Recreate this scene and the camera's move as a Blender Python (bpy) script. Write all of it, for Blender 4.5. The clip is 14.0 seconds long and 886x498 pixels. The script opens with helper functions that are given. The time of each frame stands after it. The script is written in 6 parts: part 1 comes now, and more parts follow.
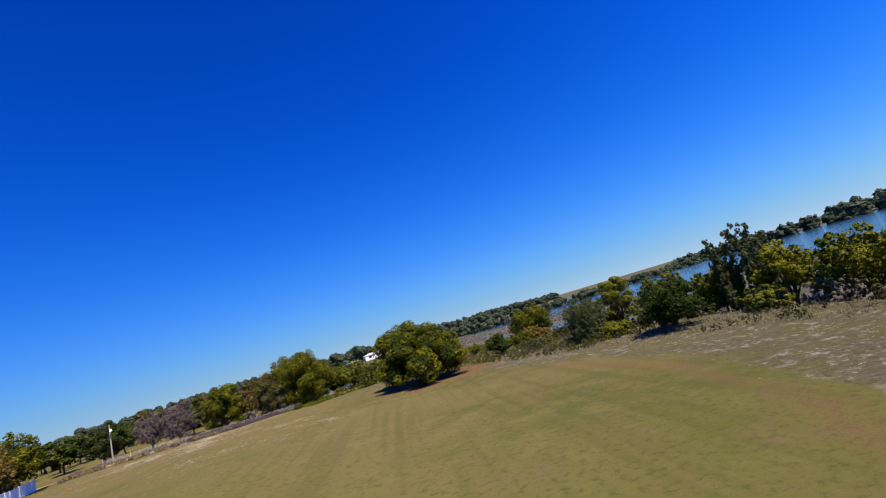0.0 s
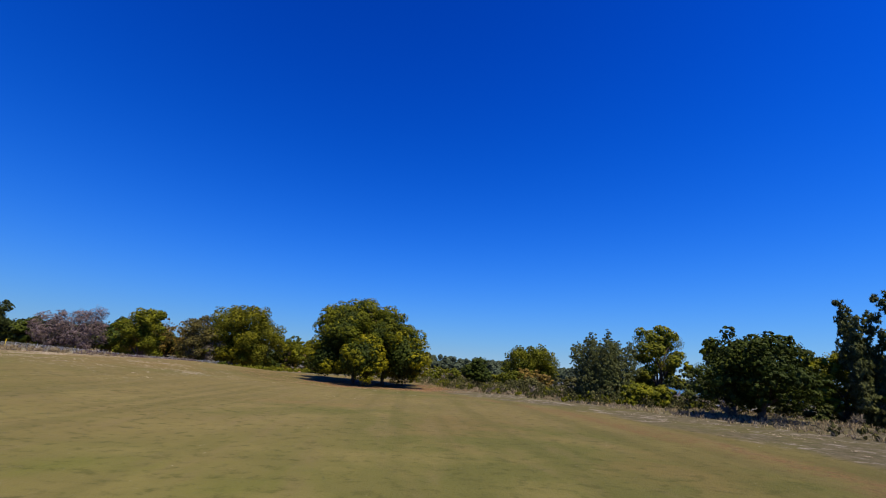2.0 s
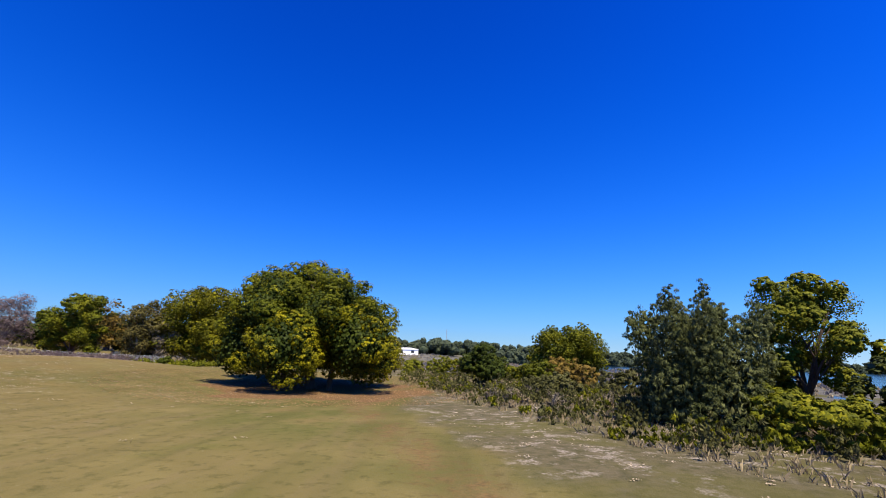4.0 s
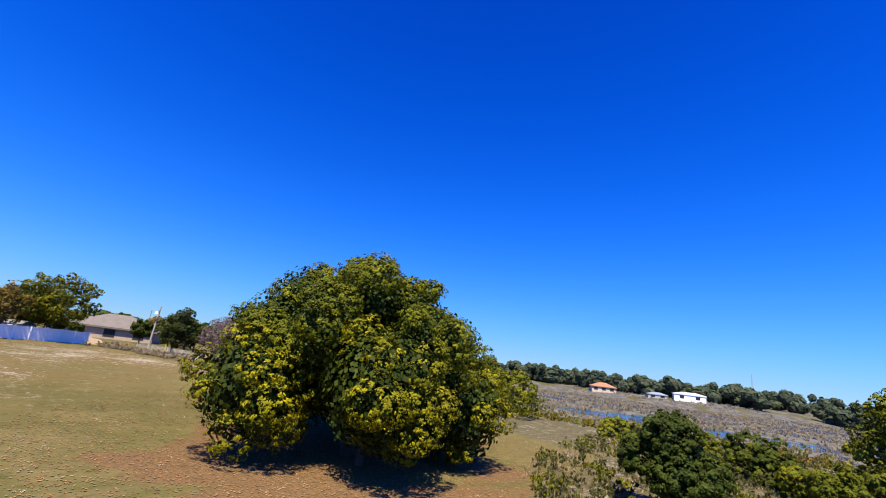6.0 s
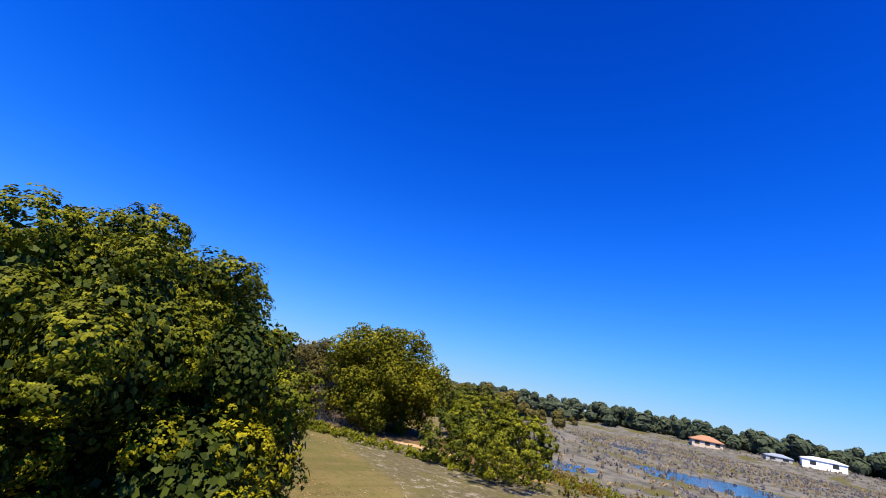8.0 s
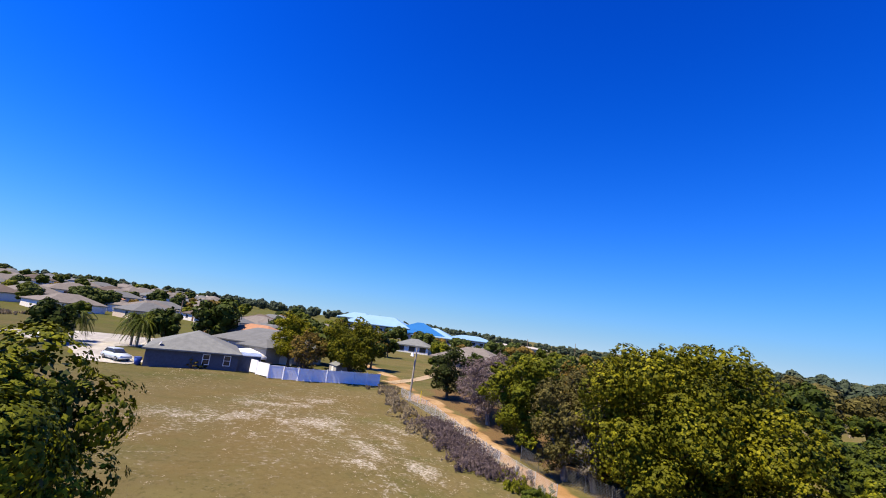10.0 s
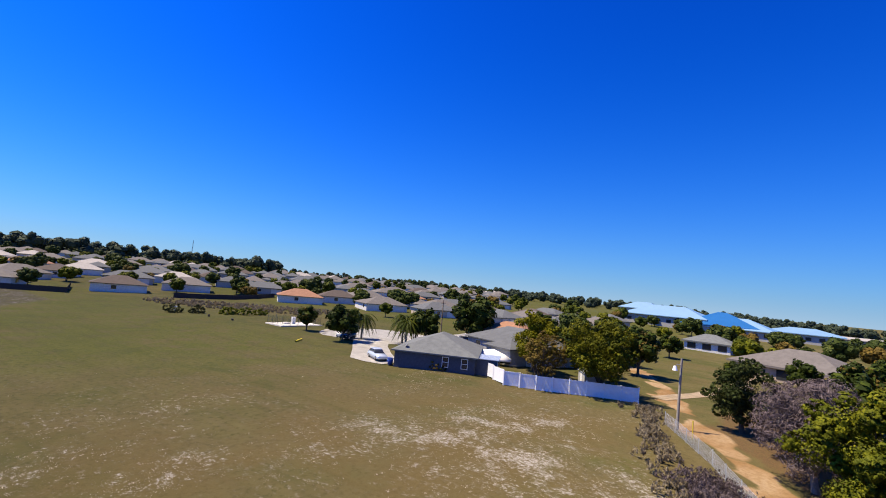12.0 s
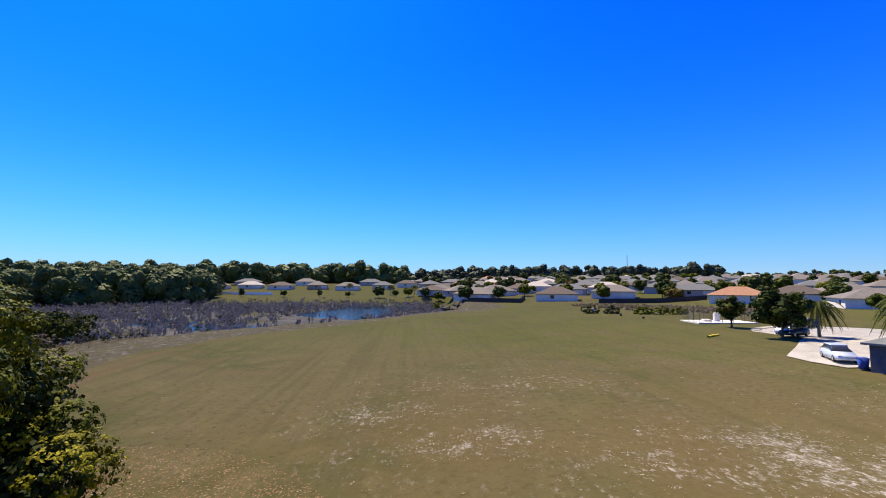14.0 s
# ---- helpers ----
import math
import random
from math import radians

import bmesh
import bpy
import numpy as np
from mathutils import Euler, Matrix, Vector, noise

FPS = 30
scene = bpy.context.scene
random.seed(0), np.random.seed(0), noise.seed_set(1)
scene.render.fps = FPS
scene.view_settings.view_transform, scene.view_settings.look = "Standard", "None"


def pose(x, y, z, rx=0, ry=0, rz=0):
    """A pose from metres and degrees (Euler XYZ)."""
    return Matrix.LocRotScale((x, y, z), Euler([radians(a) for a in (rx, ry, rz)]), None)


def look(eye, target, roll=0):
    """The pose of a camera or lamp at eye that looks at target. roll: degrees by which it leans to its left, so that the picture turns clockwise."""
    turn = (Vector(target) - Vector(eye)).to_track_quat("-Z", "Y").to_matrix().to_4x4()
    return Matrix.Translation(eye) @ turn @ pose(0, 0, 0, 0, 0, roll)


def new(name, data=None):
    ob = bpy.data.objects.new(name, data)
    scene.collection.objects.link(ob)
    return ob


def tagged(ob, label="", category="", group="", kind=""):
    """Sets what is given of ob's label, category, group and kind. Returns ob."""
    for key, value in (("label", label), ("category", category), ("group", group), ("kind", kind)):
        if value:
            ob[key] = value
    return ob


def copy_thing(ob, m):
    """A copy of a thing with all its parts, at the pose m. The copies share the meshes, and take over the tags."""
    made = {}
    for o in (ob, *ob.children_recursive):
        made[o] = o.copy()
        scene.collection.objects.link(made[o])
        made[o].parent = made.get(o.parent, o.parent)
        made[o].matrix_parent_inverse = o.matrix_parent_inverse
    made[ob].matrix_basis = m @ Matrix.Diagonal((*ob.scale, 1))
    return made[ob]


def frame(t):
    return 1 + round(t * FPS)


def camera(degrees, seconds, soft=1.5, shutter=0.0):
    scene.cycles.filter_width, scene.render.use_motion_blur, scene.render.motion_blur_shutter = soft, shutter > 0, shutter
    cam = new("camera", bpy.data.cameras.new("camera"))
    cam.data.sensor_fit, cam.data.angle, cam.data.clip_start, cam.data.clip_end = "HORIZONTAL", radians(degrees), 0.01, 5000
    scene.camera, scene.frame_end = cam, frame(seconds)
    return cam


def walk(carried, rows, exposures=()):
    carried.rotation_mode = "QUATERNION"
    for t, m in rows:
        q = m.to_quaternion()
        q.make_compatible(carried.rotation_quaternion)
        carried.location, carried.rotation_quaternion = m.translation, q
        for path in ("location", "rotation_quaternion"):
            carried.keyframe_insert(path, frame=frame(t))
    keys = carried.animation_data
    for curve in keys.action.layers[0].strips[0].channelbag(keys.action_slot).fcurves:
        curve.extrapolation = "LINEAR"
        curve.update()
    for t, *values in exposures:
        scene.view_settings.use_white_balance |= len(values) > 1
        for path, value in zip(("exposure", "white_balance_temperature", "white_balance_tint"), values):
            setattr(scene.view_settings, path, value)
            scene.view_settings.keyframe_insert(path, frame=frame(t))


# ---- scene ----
cam = camera(90, 14.0, soft=1.0, shutter=0.03)
PATH = [
    (0, (-4.82, -90.13, 7.50), (-3.205, -80.416, 9.217), -16.79),
    (0.5, (-2.44, -85.65, 5.22), (-1.227, -75.995, 7.517), -8.19),
    (1, (-0.23, -80.59, 3.28), (0.904, -71.113, 6.267), -5.81),
    (1.5, (1.69, -75.43, 2.59), (2.427, -65.846, 5.335), 2.35),
    (2, (3.42, -70.10, 2.16), (4.151, -60.470, 4.756), 3.15),
    (2.2, (3.87, -68.03, 2.05), (4.644, -58.418, 4.683), 2.85),
    (4.3, (12.30, -45.79, 2.89), (11.997, -36.060, 5.167), 1.76),
    (4.5, (12.90, -43.54, 2.93), (12.641, -33.860, 5.421), 2.16),
    (5, (14.52, -38.07, 3.31), (12.778, -28.660, 6.221), 0.65),
    (5.5, (16.61, -32.84, 4.05), (12.964, -24.009, 7.012), 2.11),
    (6, (17.74, -27.77, 4.66), (11.930, -20.036, 7.195), 6.88),
    (6.5, (18.70, -22.91, 4.90), (12.306, -15.704, 7.574), 10.11),
    (7, (18.72, -18.32, 5.00), (12.242, -11.279, 7.913), 11.04),
    (7.2, (18.73, -16.66, 5.07), (12.219, -9.646, 7.971), 10.51),
    (9.3, (10.97, -1.67, 10.25), (1.621, 1.119, 12.448), 10.95),
    (9.5, (9.18, -0.18, 10.53), (-0.393, 1.863, 12.549), 9.64),
    (10, (5.13, 3.01, 11.08), (-4.703, 3.310, 12.904), 7.11),
    (10.5, (2.45, 5.36, 11.82), (-7.284, 3.692, 13.360), 3.86),
    (11, (-0.67, 6.35, 12.75), (-10.080, 3.282, 14.175), 2.47),
    (11.5, (-3.68, 6.97, 13.24), (-12.634, 2.706, 14.483), 4.61),
    (12, (-6.67, 7.08, 13.13), (-14.995, 1.620, 14.061), 5.24),
    (12.5, (-9.85, 6.75, 12.61), (-17.404, 0.237, 13.360), 7.52),
    (13, (-13.39, 5.81, 11.97), (-19.034, -2.436, 12.250), 6.95),
    (13.5, (-16.23, 4.67, 10.89), (-19.403, -4.806, 10.660), 7.72),
    (14, (-18.33, 3.00, 9.18), (-19.022, -6.945, 9.962), 0.19),
]
walk(cam, [(t, look(eye, target, roll)) for t, eye, target, roll in PATH],
     [(0.0, 0.72), (2.0, 0.64), (4.5, 1.08), (7.0, 1.16), (9.5, 1.12), (10.0, 1.05), (10.5, 0.78), (11.5, 0.78), (12.5, 0.82), (13.5, 0.88), (14.0, 1.02)])

# ---------------------------------------------------------------- light
SUN_DIR = Vector((0.32, -0.59, 1.22)).normalized()
world = bpy.data.worlds.new("sky")
scene.world = world
world.use_nodes = True
wn, wl = world.node_tree.nodes, world.node_tree.links
sky = wn.new("ShaderNodeTexSky")
sky.sky_type = "NISHITA"
sky.sun_disc = False
sky.sun_elevation = math.asin(SUN_DIR.z)
sky.sun_rotation = math.atan2(SUN_DIR.x, SUN_DIR.y)
sky.altitude = 0
sky.air_density, sky.dust_density, sky.ozone_density = 1.0, 0.9, 3.0
deep = wn.new("ShaderNodeHueSaturation")
deep.inputs["Saturation"].default_value = 1.45
wl.new(sky.outputs[0], deep.inputs["Color"])
tint = wn.new("ShaderNodeMix")
tint.data_type, tint.blend_type = "RGBA", "MULTIPLY"
tint.inputs["Factor"].default_value = 1.0
tint.inputs["B"].default_value = (0.02, 0.84, 2.65, 1.0)
wl.new(deep.outputs[0], tint.inputs["A"])
# pale haze low over the horizon, thinning quickly with height
where = wn.new("ShaderNodeTexCoord")
split = wn.new("ShaderNodeSeparateXYZ")
wl.new(where.outputs["Generated"], split.inputs[0])


def thin(depth, most):
    up = wn.new("ShaderNodeMath")
    up.operation = "MAXIMUM"
    wl.new(split.outputs["Z"], up.inputs[0])
    up.inputs[1].default_value = 0.0
    power = wn.new("ShaderNodeMath")
    power.operation = "MULTIPLY"
    wl.new(up.outputs[0], power.inputs[0])
    power.inputs[1].default_value = -1.0 / depth
    fade = wn.new("ShaderNodeMath")
    fade.operation = "EXPONENT"
    wl.new(power.outputs[0], fade.inputs[0])
    part_of = wn.new("ShaderNodeMath")
    part_of.operation = "MULTIPLY"
    wl.new(fade.outputs[0], part_of.inputs[0])
    part_of.inputs[1].default_value = most
    return part_of.outputs[0]


below = tint.outputs["Result"]
for depth, most, shade in ((0.20, 0.62, (0.1, 5.6, 10.8, 1.0)), (0.085, 0.88, (6.1, 8.3, 10.6, 1.0))):
    haze = wn.new("ShaderNodeMix")
    haze.data_type = "RGBA"
    haze.inputs["B"].default_value = shade
    wl.new(thin(depth, most), haze.inputs["Factor"])
    wl.new(below, haze.inputs["A"])
    below = haze.outputs["Result"]
side = wn.new("ShaderNodeVectorMath")
side.operation = "DOT_PRODUCT"
wl.new(where.outputs["Generated"], side.inputs[0])
side.inputs[1].default_value = (0.10, -0.06, 0.0)
even = wn.new("ShaderNodeMath")
even.operation = "ADD"
wl.new(side.outputs["Value"], even.inputs[0])
even.inputs[1].default_value = 0.92
depths = wn.new("ShaderNodeVectorMath")
depths.operation = "SCALE"
wl.new(below, depths.inputs[0])
# the blue is deepened by hand towards the unseen zenith, cutting sky fill light
high = wn.new("ShaderNodeMath")
high.operation = "POWER"
wl.new(split.outputs["Z"], high.inputs[0])
high.inputs[1].default_value = 4.0
dim = wn.new("ShaderNodeMath")
dim.operation = "MULTIPLY_ADD"
wl.new(high.outputs[0], dim.inputs[0])
dim.inputs[1].default_value = -0.5
wl.new(even.outputs[0], dim.inputs[2])
wl.new(dim.outputs[0], depths.inputs["Scale"])
wl.new(depths.outputs["Vector"], wn["Background"].inputs["Color"])
wn["Background"].inputs["Strength"].default_value = 0.050
sun = new("sun", bpy.data.lights.new("sun", "SUN"))
sun.data.energy, sun.data.angle, sun.data.color = 5.0, radians(0.53), (1.0, 0.84, 0.58)
sun.matrix_world = look(SUN_DIR * 200, (0, 0, 0))

# ---------------------------------------------------------------- land
def ss(v):
    v = np.clip(v, 0, 1)
    return v * v * (3 - 2 * v)


def wave(x, y, s, seed):
    """A smooth, cheap unevenness between -1 and 1."""
    r = np.random.RandomState(seed)
    out = 0 * x
    for _ in range(5):
        a, p, k = r.rand() * 6.28, r.rand() * 6.28, (0.6 + r.rand()) / s
        out = out + np.sin((np.cos(a) * x + np.sin(a) * y) * k * 6.28 + p)
    return out / 3.2


LAKE = -3.0
# the line at which the field falls off to the marsh and the lake
EDGE_Y = (-262, -205, -140, -122, -110, -92, -70, -45, -22, -5, 10)
EDGE_X = (-44, -42, -38, -25, -4, 14, 31, 32, 29, 23, 20)


def land(x, y):
    """Height of the ground."""
    x, y = np.asarray(x, float), np.asarray(y, float)
    z = 1.4 * ss((-x - 2) / 28) - 1.6 * ss((y + 6) / 26) * ss((x + 64) / 24) * ss((-x - 4) / 20) + 0.6 * ss((-x - 45) / 20) * ss((-y - 12) / 14) * ss((y + 125) / 40)
    u = -0.65 * x - 0.76 * y
    z = z + 12 * ss((u - 95) / 420) * ss((-x + 20) / 120)
    z = np.maximum(z, 9 * ss((-y - 262) / 150) * ss((x + 150) / 110))
    north = ss((y - 24 - 0.35 * np.maximum(-x - 10, 0)) / 26) * ss((x + 75) / 45)
    north = np.maximum(north, ss((y - 95) / 60) * ss((x + 330) / 160))
    xe = np.interp(y, EDGE_Y, EDGE_X)
    east = ss((x - xe) / np.interp(y, (-150, -110), (6, 13))) * ss((y + 272) / 22)
    low = np.maximum(north, east)
    marsh = LAKE + 0.22 + 0.30 * wave(x, y, 70, 3) + 0.16 * wave(x, y, 23, 4) - 0.3 * np.exp(-((x - 115) ** 2 + (y - 125) ** 2) / 60 ** 2) - 0.7 * np.exp(-(((x + 18) / 16) ** 2 + ((y - 104) / 8) ** 2)) - 0.7 * np.exp(-(((x - 20) / 15) ** 2 + ((y - 102) / 12) ** 2)) - 2.0 * ss((x - 45) / 50) * ss((y - 190) / 60)
    marsh = marsh - 1.5 * np.exp(-(((x - 5) / 13) ** 2 + ((y + 184) / 30) ** 2)) - 1.4 * ss((x - 120) / 60) * ss((y + 60) / 40)
    z = z * (1 - low) + marsh * low
    shore = np.maximum(ss((y - 258 - 1.3 * np.clip(x, 0, 260)) / 40), ss((x - 470) / 60))
    z = z * (1 - shore) + (1.6 + 0.5 * wave(x, y, 160, 5)) * shore
    z = z - 0.5 * np.exp(-((x - 3) ** 2 + (y + 12) ** 2) / 220) + 0.06 * wave(x, y, 17, 7) * (1 - low) + 0.02 * wave(x, y, 5, 8)
    return z + 3.0 * ss((np.hypot(x, y) - 700) / 1500)


def gz(x, y):
    return float(land(x, y))


# ---------------------------------------------------------------- material kit
class Kit:
    """Short forms for building one material's nodes."""

    def __init__(self, name, rough=0.8, metal=0.0, spec=0.3):
        self.m = bpy.data.materials.new(name)
        self.m.use_nodes = True
        self.t = self.m.node_tree
        self.p = self.t.nodes["Principled BSDF"]
        self.p.inputs["Roughness"].default_value = rough
        self.p.inputs["Metallic"].default_value = metal
        self.p.inputs["Specular IOR Level"].default_value = spec
        self.pos = self.add("ShaderNodeNewGeometry").outputs["Position"]

    def add(self, kind):
        return self.t.nodes.new(kind)

    def put(self, value, socket):
        if isinstance(value, bpy.types.NodeSocket):
            self.t.links.new(value, socket)
        elif isinstance(value, tuple) and len(value) == 3:
            socket.default_value = (*value, 1.0)
        else:
            socket.default_value = value

    def noise(self, scale, detail=3, rough=0.6, stretch=None, at=None):
        n = self.add("ShaderNodeTexNoise")
        n.inputs["Scale"].default_value, n.inputs["Detail"].default_value, n.inputs["Roughness"].default_value = scale, detail, rough
        src = at or self.pos
        if stretch:
            v = self.add("ShaderNodeVectorMath")
            v.operation = "MULTIPLY"
            self.t.links.new(src, v.inputs[0])
            v.inputs[1].default_value = stretch
            src = v.outputs[0]
        self.t.links.new(src, n.inputs["Vector"])
        return n.outputs["Fac"]

    def step(self, value, lo, hi, a=0.0, b=1.0):
        n = self.add("ShaderNodeMapRange")
        n.interpolation_type = "SMOOTHSTEP"
        self.put(value, n.inputs["Value"])
        n.inputs["From Min"].default_value, n.inputs["From Max"].default_value = lo, hi
        n.inputs["To Min"].default_value, n.inputs["To Max"].default_value = a, b
        return n.outputs["Result"]

    def math(self, op, a, b=0.0):
        n = self.add("ShaderNodeMath")
        n.operation = op
        self.put(a, n.inputs[0])
        self.put(b, n.inputs[1])
        return n.outputs[0]

    def mix(self, fac, a, b):
        n = self.add("ShaderNodeMix")
        n.data_type = "RGBA"
        self.put(fac, n.inputs["Factor"])
        self.put(a, n.inputs["A"])
        self.put(b, n.inputs["B"])
        return n.outputs["Result"]

    def attr(self, name):
        n = self.add("ShaderNodeAttribute")
        n.attribute_name = name
        return n.outputs["Fac"]

    def island(self):
        return self.add("ShaderNodeNewGeometry").outputs["Random Per Island"]

    def thing(self):
        return self.add("ShaderNodeObjectInfo").outputs["Random"]

    def colour(self, c):
        self.put(c, self.p.inputs["Base Color"])
        return self

    def bump(self, height, strength=0.4, distance=0.05):
        n = self.add("ShaderNodeBump")
        n.inputs["Strength"].default_value, n.inputs["Distance"].default_value = strength, distance
        self.put(height, n.inputs["Height"])
        self.t.links.new(n.outputs[0], self.p.inputs["Normal"])
        return self


def plain(name, c, rough=0.7, metal=0.0, var=0.18, scale=3.0, spec=0.3, bump=0.0):
    """A worn surface of one colour, with variation at two scales."""
    k = Kit(name, rough, metal, spec)
    dark = tuple(v * (1 - var) for v in c)
    light = tuple(min(1, v * (1 + var)) for v in c)
    f = k.math("ADD", k.math("MULTIPLY", k.noise(scale, 4), 0.6), k.math("MULTIPLY", k.noise(scale * 9, 2), 0.4))
    k.colour(k.mix(k.step(f, 0.3, 0.7), dark, light))
    if bump:
        k.bump(k.noise(scale * 12, 3), bump, 0.02)
    return k.m


def foliage(name, dark, mid, light, patch=0.25, glow=0.03):
    k = Kit(name, 0.6, 0, 0.08)
    r = k.island()
    low = tuple(0.55 * a + 0.25 * b for a, b in zip(mid, dark))
    c = k.mix(k.step(r, 0.0, 1.0), tuple(v * 0.72 for v in mid), mid)
    c = k.mix(k.math("MULTIPLY", k.step(r, 0.0, 1.0), k.math("MULTIPLY", k.step(k.noise(patch, 3), 0.34, 0.64), 0.75)), c, light)
    c = k.mix(k.math("MULTIPLY", k.step(k.noise(1.1, 2), 0.46, 0.62), 0.75), c, low)
    k.colour(c)
    tr = k.add("ShaderNodeBsdfTranslucent")
    k.put(k.mix(0.5, c, light), tr.inputs["Color"])
    mx = k.add("ShaderNodeMixShader")
    mx.inputs[0].default_value = glow
    k.t.links.new(k.p.outputs[0], mx.inputs[1])
    k.t.links.new(tr.outputs[0], mx.inputs[2])
    k.t.links.new(mx.outputs[0], k.t.nodes["Material Output"].inputs["Surface"])
    return k.m


def bark(name, c):
    k = Kit(name, 0.9)
    n = k.noise(6, 5, 0.7, (1, 1, 0.25))
    k.colour(k.mix(k.step(n, 0.3, 0.7), tuple(v * 0.5 for v in c), c))
    return k.bump(n, 0.8, 0.05).m


# ground: grass in several states, blended by soft regions and noise
def ground_material():
    k = Kit("ground_grass", 0.95, 0, 0.05)
    k.p.inputs["Diffuse Roughness"].default_value = 0.6
    big, midn, fine, grit = k.noise(0.035, 4), k.noise(0.3, 4), k.noise(2.2, 4, 0.7), k.noise(14, 3, 0.7)
    streak = k.noise(0.9, 3, 0.6, (1.0, 0.22, 1.0))
    turf = k.mix(k.step(big, 0.42, 0.58), (0.185, 0.146, 0.058), (0.128, 0.120, 0.036))
    turf = k.mix(k.step(midn, 0.42, 0.72), turf, (0.215, 0.172, 0.070))
    turf = k.mix(k.math("MULTIPLY", k.step(k.noise(0.075, 5, 0.65), 0.54, 0.66), 0.6), turf, (0.185, 0.125, 0.055))
    turf = k.mix(k.math("MULTIPLY", k.step(k.noise(0.055, 5, 0.65), 0.57, 0.68), 0.6), turf, (0.115, 0.125, 0.022))
    turf = k.mix(k.math("MULTIPLY", k.step(streak, 0.48, 0.72), 0.55), turf, (0.20, 0.150, 0.075))
    turf = k.mix(k.math("MULTIPLY", k.step(fine, 0.50, 0.70), 0.6), turf, (0.070, 0.062, 0.018))
    rows = k.noise(0.75, 2, 0.5, (1.0, 0.035, 1.0))
    turf = k.mix(k.math("MULTIPLY", k.step(rows, 0.48, 0.66), 0.38), turf, (0.105, 0.092, 0.030))
    green = k.mix(k.step(fine, 0.35, 0.7), (0.150, 0.155, 0.022), (0.095, 0.105, 0.016))
    turf = k.mix(k.math("MULTIPLY", k.attr("lush"), k.step(midn, 0.3, 0.6)), turf, green)
    tan = k.mix(k.step(fine, 0.4, 0.7), (0.205, 0.155, 0.066), (0.14, 0.108, 0.045))
    turf = k.mix(k.math("MULTIPLY", k.attr("tan"), k.step(k.noise(0.12, 4), 0.38, 0.6)), turf, tan)
    # bleached thatch lying in flecks
    flecks = k.math("MULTIPLY", k.step(k.noise(2.6, 5, 0.75, (1.0, 0.6, 1)), 0.55, 0.64), k.step(k.noise(0.16, 4, 0.65), 0.44, 0.60))
    turf = k.mix(k.math("MULTIPLY", k.attr("bare"), flecks), turf, k.mix(k.step(grit, 0.4, 0.65), (0.30, 0.25, 0.19), (0.62, 0.55, 0.46)))
    # red-brown thin turf, and drifts of bleached thatch over it
    turf = k.mix(k.math("MULTIPLY", k.math("MULTIPLY", k.attr("umber"), 0.60), k.step(k.math("ADD", k.noise(0.13, 5, 0.65), k.math("MULTIPLY", fine, 0.3)), 0.54, 0.74)), turf, k.mix(k.step(grit, 0.4, 0.65), (0.235, 0.158, 0.060), (0.16, 0.105, 0.038)))
    scraps = k.step(k.math("ADD", k.noise(3.4, 5, 0.8, (1.0, 0.7, 1)), k.math("MULTIPLY", k.math("MULTIPLY", k.attr("drift"), k.step(k.noise(0.35, 4, 0.7), 0.28, 0.62)), 0.34)), 0.64, 0.78)
    scraps = k.math("MULTIPLY", scraps, k.math("ADD", 0.12, k.math("MULTIPLY", k.step(k.noise(4.5, 5, 0.85, (1.0, 0.6, 1)), 0.46, 0.56), 0.86)))
    turf = k.mix(scraps, turf, k.mix(k.step(grit, 0.38, 0.62), (0.42, 0.37, 0.31), (0.80, 0.75, 0.68)))
    rough = k.mix(k.step(fine, 0.38, 0.66), (0.155, 0.126, 0.082), (0.092, 0.078, 0.040))
    rough = k.mix(k.math("MULTIPLY", k.step(k.noise(0.22, 4), 0.45, 0.62), 0.6), rough, (0.13, 0.115, 0.035))
    rough = k.mix(k.math("MULTIPLY", k.step(k.noise(0.9, 6, 0.8), 0.52, 0.60), k.step(k.noise(0.25, 3), 0.36, 0.56)), rough, k.mix(k.step(grit, 0.4, 0.62), (0.23, 0.19, 0.16), (0.42, 0.37, 0.335)))
    turf = k.mix(k.math("MULTIPLY", k.attr("rough"), k.step(k.math("ADD", k.attr("rough"), k.math("MULTIPLY", midn, 0.6)), 0.62, 0.95)), turf, rough)
    litter = k.mix(k.step(k.noise(7, 3, 0.8), 0.4, 0.62), (0.24, 0.135, 0.066), (0.14, 0.085, 0.044))
    turf = k.mix(k.step(k.math("ADD", k.attr("litter"), k.math("MULTIPLY", fine, 0.5)), 0.6, 0.95), turf, litter)
    wet = k.mix(k.step(k.noise(0.25, 5, 0.7), 0.4, 0.62), (0.20, 0.185, 0.175), (0.095, 0.088, 0.086))
    wet = k.mix(k.step(k.noise(0.06, 3), 0.5, 0.62), wet, (0.12, 0.105, 0.04))
    turf = k.mix(k.attr("marsh"), turf, wet)
    sand = k.mix(k.step(fine, 0.35, 0.7), (0.62, 0.45, 0.28), (0.46, 0.29, 0.15))
    sand = k.mix(k.step(k.noise(0.09, 3), 0.42, 0.6), sand, k.mix(k.step(fine, 0.4, 0.7), (0.42, 0.235, 0.10), (0.33, 0.19, 0.085)))
    turf = k.mix(k.step(k.math("ADD", k.attr("sand"), k.math("MULTIPLY", fine, 0.45)), 0.62, 0.86), turf, sand)
    k.colour(k.mix(0.40, turf, (0.0, 0.016, 0.010)))
    k.bump(k.math("ADD", k.math("MULTIPLY", fine, 1.0), grit), 0.7, 0.06)
    return k.m


